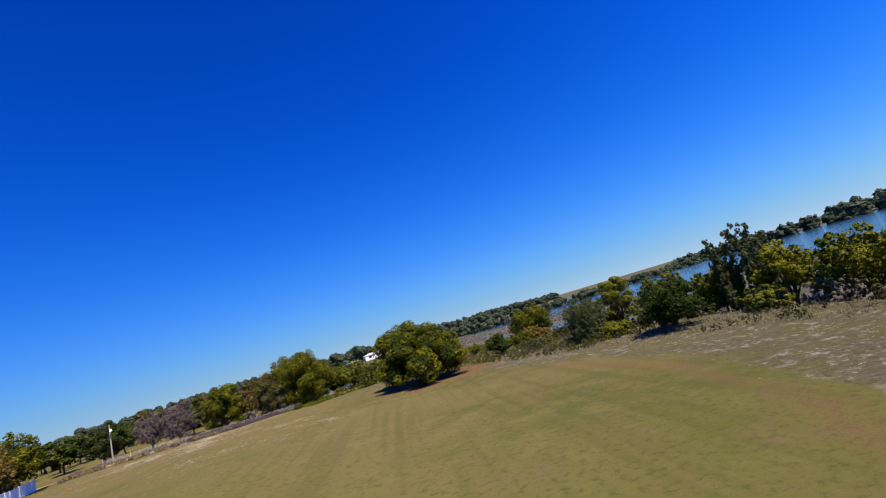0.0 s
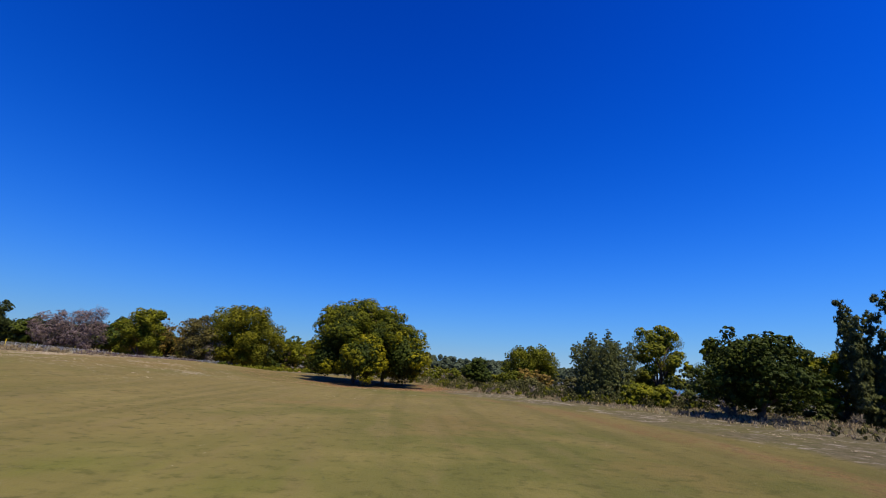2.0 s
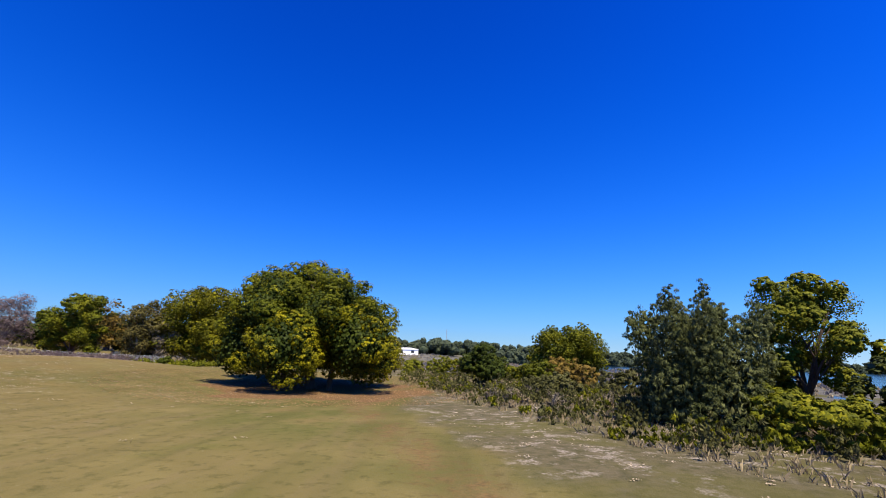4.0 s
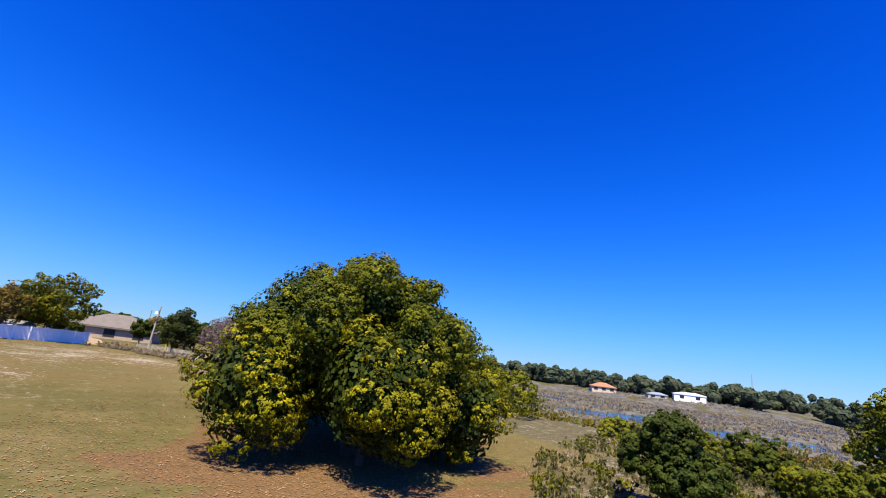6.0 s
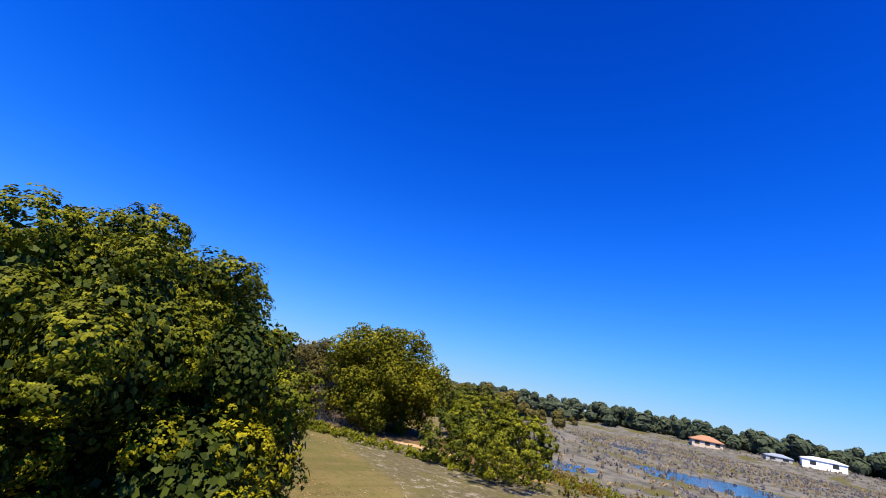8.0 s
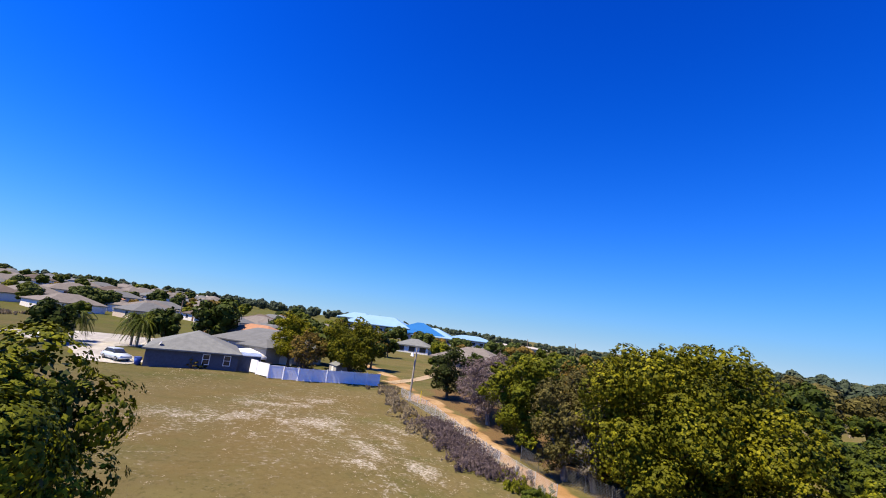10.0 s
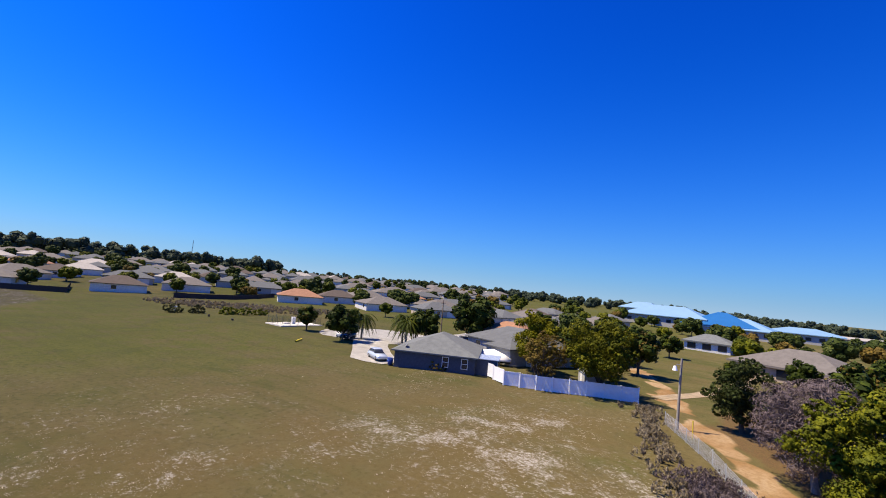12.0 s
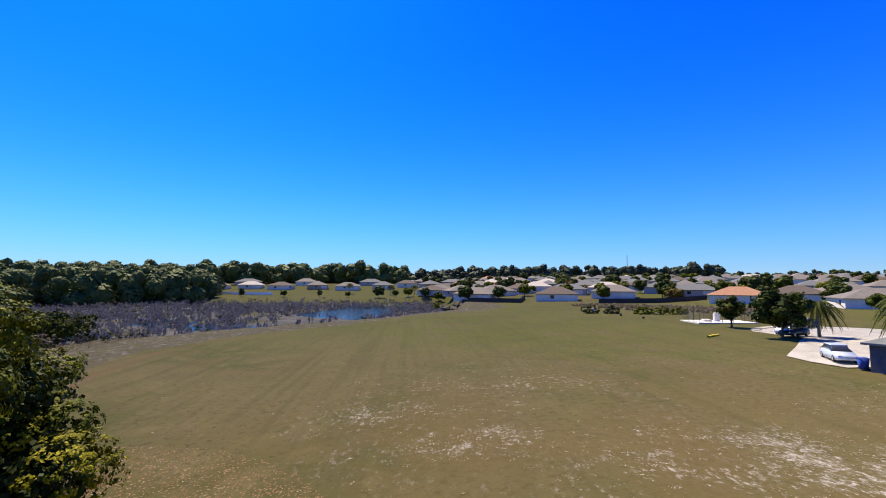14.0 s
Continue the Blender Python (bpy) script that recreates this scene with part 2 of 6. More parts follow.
MAT_GROUND = ground_material()
MAT_BARK = bark("bark_grey_brown", (0.11, 0.082, 0.06))
MAT_BARK_PALE = bark("bark_pale", (0.30, 0.27, 0.23))
LEAF_OAK = foliage("leaves_olive", (0.014, 0.023, 0.003), (0.080, 0.096, 0.006), (0.235, 0.225, 0.009), 0.35)
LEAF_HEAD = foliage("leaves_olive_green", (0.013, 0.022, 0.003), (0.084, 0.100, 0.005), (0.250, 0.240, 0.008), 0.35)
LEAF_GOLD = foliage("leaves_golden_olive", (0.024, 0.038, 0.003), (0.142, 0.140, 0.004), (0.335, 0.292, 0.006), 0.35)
LEAF_WILLOW = foliage("leaves_silver_green", (0.020, 0.034, 0.010), (0.062, 0.078, 0.024), (0.165, 0.180, 0.072), 0.4)
LEAF_ROAD = foliage("leaves_deep_olive", (0.014, 0.020, 0.002), (0.088, 0.094, 0.005), (0.245, 0.225, 0.008), 0.3)
LEAF_HALF = foliage("leaves_olive_brown", (0.028, 0.027, 0.009), (0.078, 0.070, 0.020), (0.15, 0.130, 0.038))
LEAF_GREEN = foliage("leaves_green", (0.014, 0.024, 0.004), (0.044, 0.062, 0.006), (0.130, 0.140, 0.010))
LEAF_YELLOW = foliage("leaves_yellow_green", (0.04, 0.055, 0.008), (0.12, 0.135, 0.010), (0.25, 0.24, 0.016))
LEAF_GREY = foliage("leaves_grey_green", (0.024, 0.029, 0.010), (0.064, 0.068, 0.022), (0.125, 0.120, 0.045))
LEAF_DARK = foliage("leaves_dark", (0.012, 0.020, 0.006), (0.034, 0.048, 0.011), (0.085, 0.098, 0.022))
# cedar green, also given to inner crowns as a stand-in for shade
LEAF_CEDAR_AND_SHADE = foliage("leaves_deep_green", (0.010, 0.018, 0.003), (0.028, 0.044, 0.006), (0.075, 0.096, 0.010))
LEAF_TOWN = foliage("leaves_town_green", (0.035, 0.055, 0.014), (0.042, 0.060, 0.012), (0.105, 0.122, 0.024))
LEAF_BROWN = foliage("leaves_russet", (0.05, 0.036, 0.010), (0.140, 0.098, 0.020), (0.23, 0.155, 0.032))
TWIG = foliage("dry_twigs", (0.075, 0.066, 0.052), (0.145, 0.128, 0.098), (0.23, 0.205, 0.160))
TWIG_BLUE = foliage("dry_blue_grey_twigs", (0.085, 0.085, 0.095), (0.16, 0.155, 0.17), (0.25, 0.24, 0.25), glow=0.15)
TWIG_MAUVE = foliage("dry_mauve_twigs", (0.060, 0.046, 0.050), (0.130, 0.100, 0.104), (0.20, 0.160, 0.160))
REED = foliage("dry_reeds", (0.16, 0.13, 0.08), (0.27, 0.22, 0.14), (0.40, 0.34, 0.22), glow=0.2)


# ---------------------------------------------------------------- mesh kit
def mesh_from(name, verts, faces, material, smooth=False):
    me = bpy.data.meshes.new(name)
    verts, faces = np.asarray(verts, np.float32), np.asarray(faces, np.int32)
    n = faces.shape[1]
    me.vertices.add(len(verts))
    me.vertices.foreach_set("co", verts.ravel())
    me.loops.add(faces.size)
    me.loops.foreach_set("vertex_index", faces.ravel())
    me.polygons.add(len(faces))
    me.polygons.foreach_set("loop_start", np.arange(0, faces.size, n, dtype=np.int32))
    me.polygons.foreach_set("use_smooth", np.full(len(faces), smooth))
    me.update(calc_edges=True)
    me.materials.append(material)
    return me


def part(name, bm, material, parent=None, label=""):
    """Links a bmesh, or a ready mesh, as one object under a thing or a part."""
    if isinstance(bm, bpy.types.Mesh):
        me = bm
    else:
        me = bpy.data.meshes.new(name)
        bm.to_mesh(me)
        bm.free()
        me.materials.append(material)
    ob = new(name, me)
    ob.parent = parent
    return tagged(ob, label)


def box(bm, x0, x1, y0, y1, z0, z1, m=None):
    vs = [bm.verts.new(p) for p in ((x0, y0, z0), (x1, y0, z0), (x1, y1, z0), (x0, y1, z0), (x0, y0, z1), (x1, y0, z1), (x1, y1, z1), (x0, y1, z1))]
    for f in ((3, 2, 1, 0), (4, 5, 6, 7), (0, 1, 5, 4), (1, 2, 6, 5), (2, 3, 7, 6), (3, 0, 4, 7)):
        bm.faces.new([vs[i] for i in f])
    if m is not None:
        bmesh.ops.transform(bm, matrix=m, verts=vs)
    return vs


def solid(*boxes, bevel=0.0):
    bm = bmesh.new()
    for b in boxes:
        box(bm, *b)
    if bevel:
        bmesh.ops.bevel(bm, geom=bm.edges[:], offset=bevel, segments=1, affect="EDGES")
    return bm


def tube_arrays(points, radii, sides=7):
    """A tapering tube along points: arrays of verts and quads."""
    points = np.asarray(points, float)
    vs, fs = [], []
    for i, p in enumerate(points):
        d = points[min(i + 1, len(points) - 1)] - points[max(i - 1, 0)]
        d = d / (np.linalg.norm(d) + 1e-9)
        a = np.cross(d, (0.31, 0.22, 0.93) if abs(d[2]) < 0.8 else (1, 0.1, 0))
        a /= np.linalg.norm(a)
        b = np.cross(d, a)
        for j in range(sides):
            t = 2 * math.pi * j / sides
            vs.append(p + radii[i] * (math.cos(t) * a + math.sin(t) * b))
        if i:
            for j in range(sides):
                k = (j + 1) % sides
                fs.append(((i - 1) * sides + j, (i - 1) * sides + k, i * sides + k, i * sides + j))
    return np.array(vs), np.array(fs)


def join(chunks):
    vs, fs, n = [], [], 0
    for v, f in chunks:
        vs.append(v)
        fs.append(np.asarray(f) + n)
        n += len(v)
    return np.concatenate(vs), np.concatenate(fs)


def tube_mesh(name, points, radii, material, sides=8):
    return mesh_from(name, *tube_arrays(points, radii, sides), material, True)


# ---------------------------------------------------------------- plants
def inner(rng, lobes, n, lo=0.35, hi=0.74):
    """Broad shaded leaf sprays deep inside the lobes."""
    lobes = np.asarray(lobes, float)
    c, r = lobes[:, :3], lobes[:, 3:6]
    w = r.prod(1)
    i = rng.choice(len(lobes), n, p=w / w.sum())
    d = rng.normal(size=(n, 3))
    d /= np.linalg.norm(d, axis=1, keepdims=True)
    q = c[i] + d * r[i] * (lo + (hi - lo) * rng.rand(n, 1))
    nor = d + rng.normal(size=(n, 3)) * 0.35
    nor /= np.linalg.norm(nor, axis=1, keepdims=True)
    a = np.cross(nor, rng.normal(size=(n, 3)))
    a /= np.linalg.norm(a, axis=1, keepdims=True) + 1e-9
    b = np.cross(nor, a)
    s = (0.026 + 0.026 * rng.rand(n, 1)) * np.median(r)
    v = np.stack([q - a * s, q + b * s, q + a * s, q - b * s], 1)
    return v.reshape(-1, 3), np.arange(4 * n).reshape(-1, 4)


def billows(rng, lobes, k, r0, r1, low=-0.75):
    """Small rounded boughs over the outsides of large lobes."""
    out = []
    for x, y, z, rx, ry, rz in lobes:
        m = max(3, int(k * rx * rz))
        d = rng.normal(size=(m, 3))
        d /= np.linalg.norm(d, axis=1, keepdims=True)
        for e in d[d[:, 2] > low]:
            s = r0 + (r1 - r0) * rng.rand()
            q = 0.86 + 0.12 * rng.rand()
            out.append((x + e[0] * (rx * q - s * 0.55), y + e[1] * (ry * q - s * 0.55), z + e[2] * (rz * q - s * 0.55), s, s, s * 0.85))
    return out


def leaves(rng, lobes, n, size, shell=0.2, long=1.7, droop=0.0, cull=0.8, clump=0.42, each=34, fill=0.0, ball=0.3):
    """Leaf blades in tufts over the outsides of overlapping lobes: arrays of verts and quads."""
    lobes = np.asarray(lobes, float)
    c, r = lobes[:, :3], lobes[:, 3:6]
    w = (r[:, 0] * r[:, 1]) ** 0.5 * r[:, 2]
    m = max(8, n // each)
    which = rng.choice(len(lobes), m, p=w / w.sum())
    d = rng.normal(size=(m, 3))
    d /= np.linalg.norm(d, axis=1, keepdims=True)
    rad = 1 - np.abs(rng.normal(size=(m, 1))) * shell + 0.16 * rng.rand(m, 1) ** 3
    p = c[which] + d * r[which] * rad
    deep = np.zeros(m, bool)
    for i in range(len(lobes)):
        inside = (((p - c[i]) / r[i]) ** 2).sum(1) < cull ** 2
        deep |= inside & (which != i)
    keep = ~deep | (rng.rand(m) < 0.08)
    keep[:2] = True
    p, d = p[keep], d[keep]
    m = len(p)
    k = max(1, int(n / m))
    cr = clump * (0.5 + 1.0 * rng.rand(m, 1, 1) ** 1.5) * np.clip(np.median(r) / 1.6, 0.35, 1.6)
    e = rng.normal(size=(m, k, 3)) + d[:, None] * 0.75 + np.array((0, 0, 0.25))
    e /= np.linalg.norm(e, axis=2, keepdims=True)
    q = (p[:, None] + e * cr * np.array((1.0, 1.0, 0.75)) * (0.5 + 0.5 * rng.rand(m, k, 1) ** 0.5)).reshape(-1, 3)
    nor = (e * (1.2 - ball) + d[:, None] * ball * 1.2 + rng.normal(size=(m, k, 3)) * 0.2 + np.array((0, 0, 0.2))).reshape(-1, 3)
    s = size * (0.6 + 0.8 * rng.rand(len(q), 1))
    if fill:
        # large shaded leaf sprays that close the inside of each bough
        nf = int(fill * m)
        wf = rng.choice(len(lobes), nf, p=w / w.sum())
        g = rng.normal(size=(nf, 3))
        g /= np.linalg.norm(g, axis=1, keepdims=True)
        q = np.concatenate([q, c[wf] + g * r[wf] * (0.25 + 0.5 * rng.rand(nf, 1))])
        nor = np.concatenate([nor, g + rng.normal(size=(nf, 3)) * 0.3])
        s = np.concatenate([s, (0.12 + 0.08 * rng.rand(nf, 1)) * np.median(r)])
    n = len(q)
    nor /= np.linalg.norm(nor, axis=1, keepdims=True)
    a = np.cross(nor, rng.normal(size=(n, 3)))
    a[:, 2] -= droop
    a /= np.linalg.norm(a, axis=1, keepdims=True) + 1e-9
    b = np.cross(nor, a)
    v = np.stack([q - a * s * long * 0.5, q + b * s * 0.5 - nor * s * 0.1, q + a * s * long * 0.5 + nor * s * 0.08, q - b * s * 0.5 - nor * s * 0.1], 1)
    return v.reshape(-1, 3), np.arange(4 * n).reshape(-1, 4)


def limbs(rng, base, tips, r0, low=0.25, sides=7):
    """A trunk that forks into one limb for each tip."""
    chunks = []
    base = np.asarray(base, float)
    tips = np.asarray(tips, float)
    mid = base + (tips.mean(0) - base) * low
    mid[:2] += rng.normal(size=2) * r0 * 0.5
    flare = [(base + (0, 0, -0.5), r0 * 1.45), (base + (0, 0, 0.12), r0 * 1.25), (base + (mid - base) * 0.4, r0), (mid, r0 * 0.9)]
    chunks.append(tube_arrays([p for p, _ in flare], [q for _, q in flare], sides + 3))
    for tip in tips:
        a, k = mid + rng.normal(size=3) * r0 * 0.2, rng.normal(size=3) * 0.12 * np.linalg.norm(tip - mid)
        pts = [a + (tip - a) * t + k * math.sin(t * 3.1) + (0, 0, 0.12 * np.linalg.norm(tip - a) * math.sin(t * 3.1)) for t in (0, 0.3, 0.6, 1.0)]
        chunks.append(tube_arrays(pts, [r0 * 0.55, r0 * 0.36, r0 * 0.2, r0 * 0.05], sides))
        for _ in range(2):
            t = 0.4 + 0.4 * rng.rand()
            q = a + (tip - a) * t + k * math.sin(t * 3.1)
            e = q + (tip - q) * 0.7 + rng.normal(size=3) * 0.13 * np.linalg.norm(tip - a)
            chunks.append(tube_arrays([q, (q + e) / 2 + (0, 0, 0.1), e], [r0 * 0.22, r0 * 0.13, r0 * 0.03], 5))
    return join(chunks)


def dome(rng, h, r, low, n, spread=0.42, tall=0.8):
    """Lobes that fill a broad crown between the heights low and h."""
    out = []
    mid, half = (h + low) / 2, (h - low) / 2
    for i in range(n):
        u = (i + 0.5) / n
        zz = 1 - 1.95 * u
        a = i * 2.4 + rng.rand() * 0.9
        q = math.sqrt(max(0.05, 1 - zz * zz * 0.9))
        s = r * spread * (0.75 + 0.5 * rng.rand())
        k = 1 - spread * 0.72
        out.append((r * k * q * math.cos(a), r * k * q * math.sin(a), mid + (half - s * tall * 0.85) * zz, s, s, s * tall))
    out.append((0, 0, mid, r * 0.62, r * 0.62, half * 0.72))
    return out


def plant(name, x, y, lobes, n, size, leaf, label, category, stem=0.25, seed=1, wood=None, group="", shell=0.2, long=1.7, droop=0.0, low=0.25, tips=9, sink=0.05, z=None, bough=0.0, clump=0.42, each=34, fill=0.0, ball=0.55):
    rng = np.random.RandomState(seed)
    root = tagged(new(name), label, category, group)
    root.location = (x, y, (gz(x, y) if z is None else z) - sink)
    ends = sorted(lobes, key=lambda q: -q[5])[:tips]
    me = mesh_from("trunk", *limbs(rng, (0, 0, 0), [(q[0] * 0.9, q[1] * 0.9, q[2]) for q in ends], stem, low), wood or MAT_BARK, True)
    part("trunk", me, None, root)
    if bough:
        big, lobes = lobes, billows(rng, lobes, 1.7 / bough ** 2, bough * 0.5, bough * 0.95)
    crown = leaves(rng, lobes, n, size, shell, long, droop, clump=clump * (0.6 if bough else 1.0), each=each // 2 if bough else each, fill=0.0 if bough else fill, ball=ball if bough else 0.3)
    if bough and fill:
        crown = join([crown, inner(rng, big, int(fill * 14000))])
    part("crown", mesh_from("crown", *crown, leaf), None, root)
    return root


# ---------------------------------------------------------------- ground sheet
def spaced(lo, hi, step, out):
    a = list(np.arange(lo, hi + step / 2, step))
    d, p = step, hi
    while p < out:
        d *= 1.18
        p += d
        a.append(p)
    d, p = step, lo
    while p > -out:
        d *= 1.18
        p -= d
        a.insert(0, p)
    return np.array(a)


TREE = (-0.9, -9.1)


def seg_dist(x, y, pts):
    """Distance of each place from a bent line."""
    best = np.full(np.shape(x), 1e9)
    for (ax, ay), (bx, by) in zip(pts[:-1], pts[1:]):
        dx, dy = bx - ax, by - ay
        t = np.clip(((x - ax) * dx + (y - ay) * dy) / (dx * dx + dy * dy), 0, 1)
        best = np.minimum(best, np.hypot(x - ax - t * dx, y - ay - t * dy))
    return best


DIRT_ROAD = [(-112, -14), (-98, -6.5), (-89, -3), (-80, 0.0), (-70, 2.4), (-60, 5.4), (-52, 8.7), (-45, 10.8), (-38, 12.5), (-32.5, 14.3), (-27, 18.2), (-20, 23.5), (-8, 28)]


# drifts of bleached thatch: place, half-widths and strength
DRIFTS = [(-40, -9, 9, 6, 1), (-34, -17.5, 7, 4, 0.9), (-39.6, 1, 4, 5, 0.9), (-49, -6, 6, 3, 0.7), (-32.5, 1, 3.5, 6, 0.9), (-17.2, -27, 4, 2.6, 1), (-21.5, -20.6, 3.5, 2.4, 1), (-28, -32, 5, 2, 0.6), (-54, -24, 6, 2, 0.6), (-46, -13, 6, 3, 0.7), (-25, 5, 3, 3.5, 0.9), (-29, 3, 3, 4, 0.8)]


def build_ground():
    gx, gy = spaced(-120, 70, 1.5, 3800), spaced(-215, 75, 1.5, 3800)
    x, y = np.meshgrid(gx, gy)
    z = land(x, y)
    nx, ny = len(gx), len(gy)
    i = (np.arange(ny - 1)[:, None] * nx + np.arange(nx - 1)[None]).ravel()
    me = mesh_from("ground", np.stack([x, y, z], -1).reshape(-1, 3), np.stack([i, i + 1, i + nx + 1, i + nx], -1), MAT_GROUND, True)
    r = np.hypot(x - TREE[0], (y - TREE[1]) * 1.0)
    road = seg_dist(x, y, DIRT_ROAD)
    east = np.interp(y, (-98, -88, -77, -69, -59, -48, -42, -30, -22, -8, 0, 20), (-6, 3, 11, 14, 16.5, 15.5, 14, 10, 7.4, 8.5, 7.2, 9)) + 0.5 * wave(x, y, 12, 21)
    edge = np.interp(y, EDGE_Y, EDGE_X)
    worn = np.exp(-((x - east + 1.5) / 2.2) ** 2) * ss((y + 92) / 10) * ss((10 - y) / 20)
    masks = {
        "litter": np.maximum(np.maximum(ss((10.4 - np.hypot(x - TREE[0] - 1.0, (y - TREE[1] + 2.0) * 0.85) + 3.0 * wave(x, y, 11, 9) + 1.4 * wave(x, y, 4.5, 10)) / 5), 0.55 * worn), 0.62 * ss((8.5 - seg_dist(x, y, [(-66, 11), (-50, 17), (-30, 25), (-20, 29)]) + 2.5 * wave(x, y, 10, 35)) / 4)),
        "bare": np.maximum(np.exp(-(((x + 44) / 22) ** 2 + ((y + 9) / 10) ** 2)), np.maximum(np.exp(-(((x + 20) / 13) ** 2 + ((y + 28) / 9) ** 2)), 0.75 * np.exp(-(((x + 36) / 13) ** 2 + ((y - 1) / 10) ** 2)))) + 0.28 * ss((-x - 5) / 20) * ss((x + 75) / 20) * ss((y + 75) / 40) * ss((25 - y) / 20),
        "drift": sum(q * np.exp(-(((x - cx) / rx) ** 2 + ((y - cy) / ry) ** 2)) for cx, cy, rx, ry, q in DRIFTS) * ss((0.9 + wave(x, y, 7, 41) + 0.6 * wave(x, y, 3, 42)) / 1.2),
        "umber": np.exp(-(((x + 43) / 26) ** 2 + ((y + 9) / 15) ** 2)) + 0.6 * np.exp(-(((x + 22) / 14) ** 2 + ((y + 24) / 12) ** 2)),
        "tan": ss((-x - 6) / 25) * ss((x + 80) / 15) * ss((y + 60) / 30),
        "lush": 0.70 * np.maximum(ss((-y - 42 + 26 * ss((-x - 5) / 25)) / 50) * ss((x + 90) / 40), ss((-x - 90) / 30) * ss((5 - y) / 25)),
        "rough": np.maximum(ss((x - east) / 1.6) * ss((y + 110) / 12), np.maximum(ss((y - 7 + 0.30 * (x + 5)) / 5) * ss((x + 40) / 8) * ss((-x + 12) / 8), ss((x - edge + 14) / 6) * ss((-60 - y) / 20) * ss((y + 236) / 14))),
        "marsh": np.where(y < 0, ss((y + 256) / 14), 1.0) * np.maximum(ss((-z - 1.0) / 1.3), ss((y - 50) / 14) * ss((x + 75 + 0.42 * (y - 90)) / 20) * ss((460 - y) / 30)) * ss((700 - np.hypot(x, y)) / 100),
        "sand": ss((2.2 - road + 0.9 * wave(x, y, 9, 31) + 0.7 * wave(x, y, 3.5, 32)) / 1.8),
    }
    for key, v in masks.items():
        a = me.attributes.new(key, "FLOAT", "POINT")
        a.data.foreach_set("value", np.clip(v, 0, 1).astype(np.float32).ravel())
    ob = new("ground", me)
    return tagged(ob, "dry olive and tan mown grass field with bleached patches and leaf litter", "ground", kind="structure")


build_ground()


def build_water():
    k = Kit("lake_water", 0.12, 0, 0.5)
    k.colour(k.mix(k.step(k.noise(0.02, 3), 0.4, 0.6), (0.012, 0.035, 0.075), (0.02, 0.05, 0.09)))
    k.p.inputs["IOR"].default_value = 1.33
    k.bump(k.noise(0.9, 3, 0.6, (1, 0.5, 1)), 0.7, 0.12)
    me = mesh_from("water", [(-260, -280, 0), (640, -280, 0), (640, 700, 0), (-260, 700, 0)], [(0, 1, 2, 3)], k.m)
    ob = new("water", me)
    ob.location.z = LAKE
    return tagged(ob, "deep blue lake and pond water between dry marsh", "water", kind="structure")


build_water()

# ---------------------------------------------------------------- the large tree in the field
def field_tree():
    rng = np.random.RandomState(11)
    # a low ring of separate masses, a middle ring, and a high head
    skirt, head = [], []
    # the crown stands higher on its north-west side
    for n, q, z, r, turn, tall, lift, out in ((6, 5.7, 3.5, 3.05, 0.35, 1.0, 0.3, skirt), (6, 4.9, 6.0, 2.6, 0.9, 1.0, 1.6, head), (5, 2.9, 7.6, 2.15, 0.3, 1.0, 1.6, head), (3, 1.2, 8.9, 1.6, 0.8, 0.95, 1.0, head)):
        for i in range(n):
            a = turn + 6.283 * i / n + rng.normal() * 0.10
            k, b = 1 + rng.normal() * 0.05, r * (1 + rng.normal() * 0.08)
            up = lift * max(0.0, math.cos(a - 2.35))
            out.append((q * k * math.cos(a), q * k * math.sin(a), z + up + rng.normal() * 0.25, b, b, b * tall))
    # heavy boughs that stand high over the western half
    for a, q, z, r in ((105, 5.7, 5.7, 2.3), (122, 4.3, 8.3, 2.2), (142, 5.4, 8.2, 2.5), (165, 5.2, 8.1, 2.5), (195, 4.2, 8.1, 2.4), (222, 4.0, 8.0, 2.3), (150, 6.2, 5.8, 2.3), (215, 5.8, 5.6, 2.2)):
        head.append((q * math.cos(radians(a)), q * math.sin(radians(a)), z, r, r, r))
    root = tagged(new("field_tree"), "broad evergreen tree with dense olive-green crown standing on leaf litter", "tree")
    root.location = (TREE[0], TREE[1], gz(*TREE) - 0.05)
    part("trunk", mesh_from("trunk", *limbs(rng, (0, 0, 0), [(q[0] * 0.8, q[1] * 0.8, q[2]) for q in skirt + head[8:]], 0.42, 0.22), MAT_BARK, True), None, root)
    for sx, sy in ((-1.6, -2.2), (1.9, -1.2)):
        stem = part("stem", tube_mesh("stem", [(sx, sy, -0.4), (sx * 1.05, sy * 1.05, 1.5), (sx * 1.35, sy * 1.3, 3.6)], [0.26, 0.2, 0.12], MAT_BARK, 9), None, root)
    skirt += [(x, y, 3.9, 2.8, 2.8, 2.9) for x, y in ((-2.8, 0.6), (0.4, 2.6), (2.6, -0.8), (-0.6, -2.0))]
    low = billows(rng, skirt, 1.7, 0.6, 1.25, -0.95)
    high = billows(rng, head, 1.7, 0.6, 1.25, -0.5)
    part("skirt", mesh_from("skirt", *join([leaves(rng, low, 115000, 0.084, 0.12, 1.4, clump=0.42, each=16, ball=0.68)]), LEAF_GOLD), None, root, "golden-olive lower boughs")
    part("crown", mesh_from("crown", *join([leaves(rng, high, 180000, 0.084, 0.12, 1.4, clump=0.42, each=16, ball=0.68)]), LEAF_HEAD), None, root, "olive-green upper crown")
    # these leaves take a darker green, so their colour carries the crown's shade
    part("inner_crown", mesh_from("inner_crown", *join([inner(rng, skirt, 44000, 0.3, 0.86), inner(rng, head, 46000, 0.3, 0.84)]), LEAF_CEDAR_AND_SHADE), None, root, "inner leaves with shade put into their darker green")
    return root


field_tree()

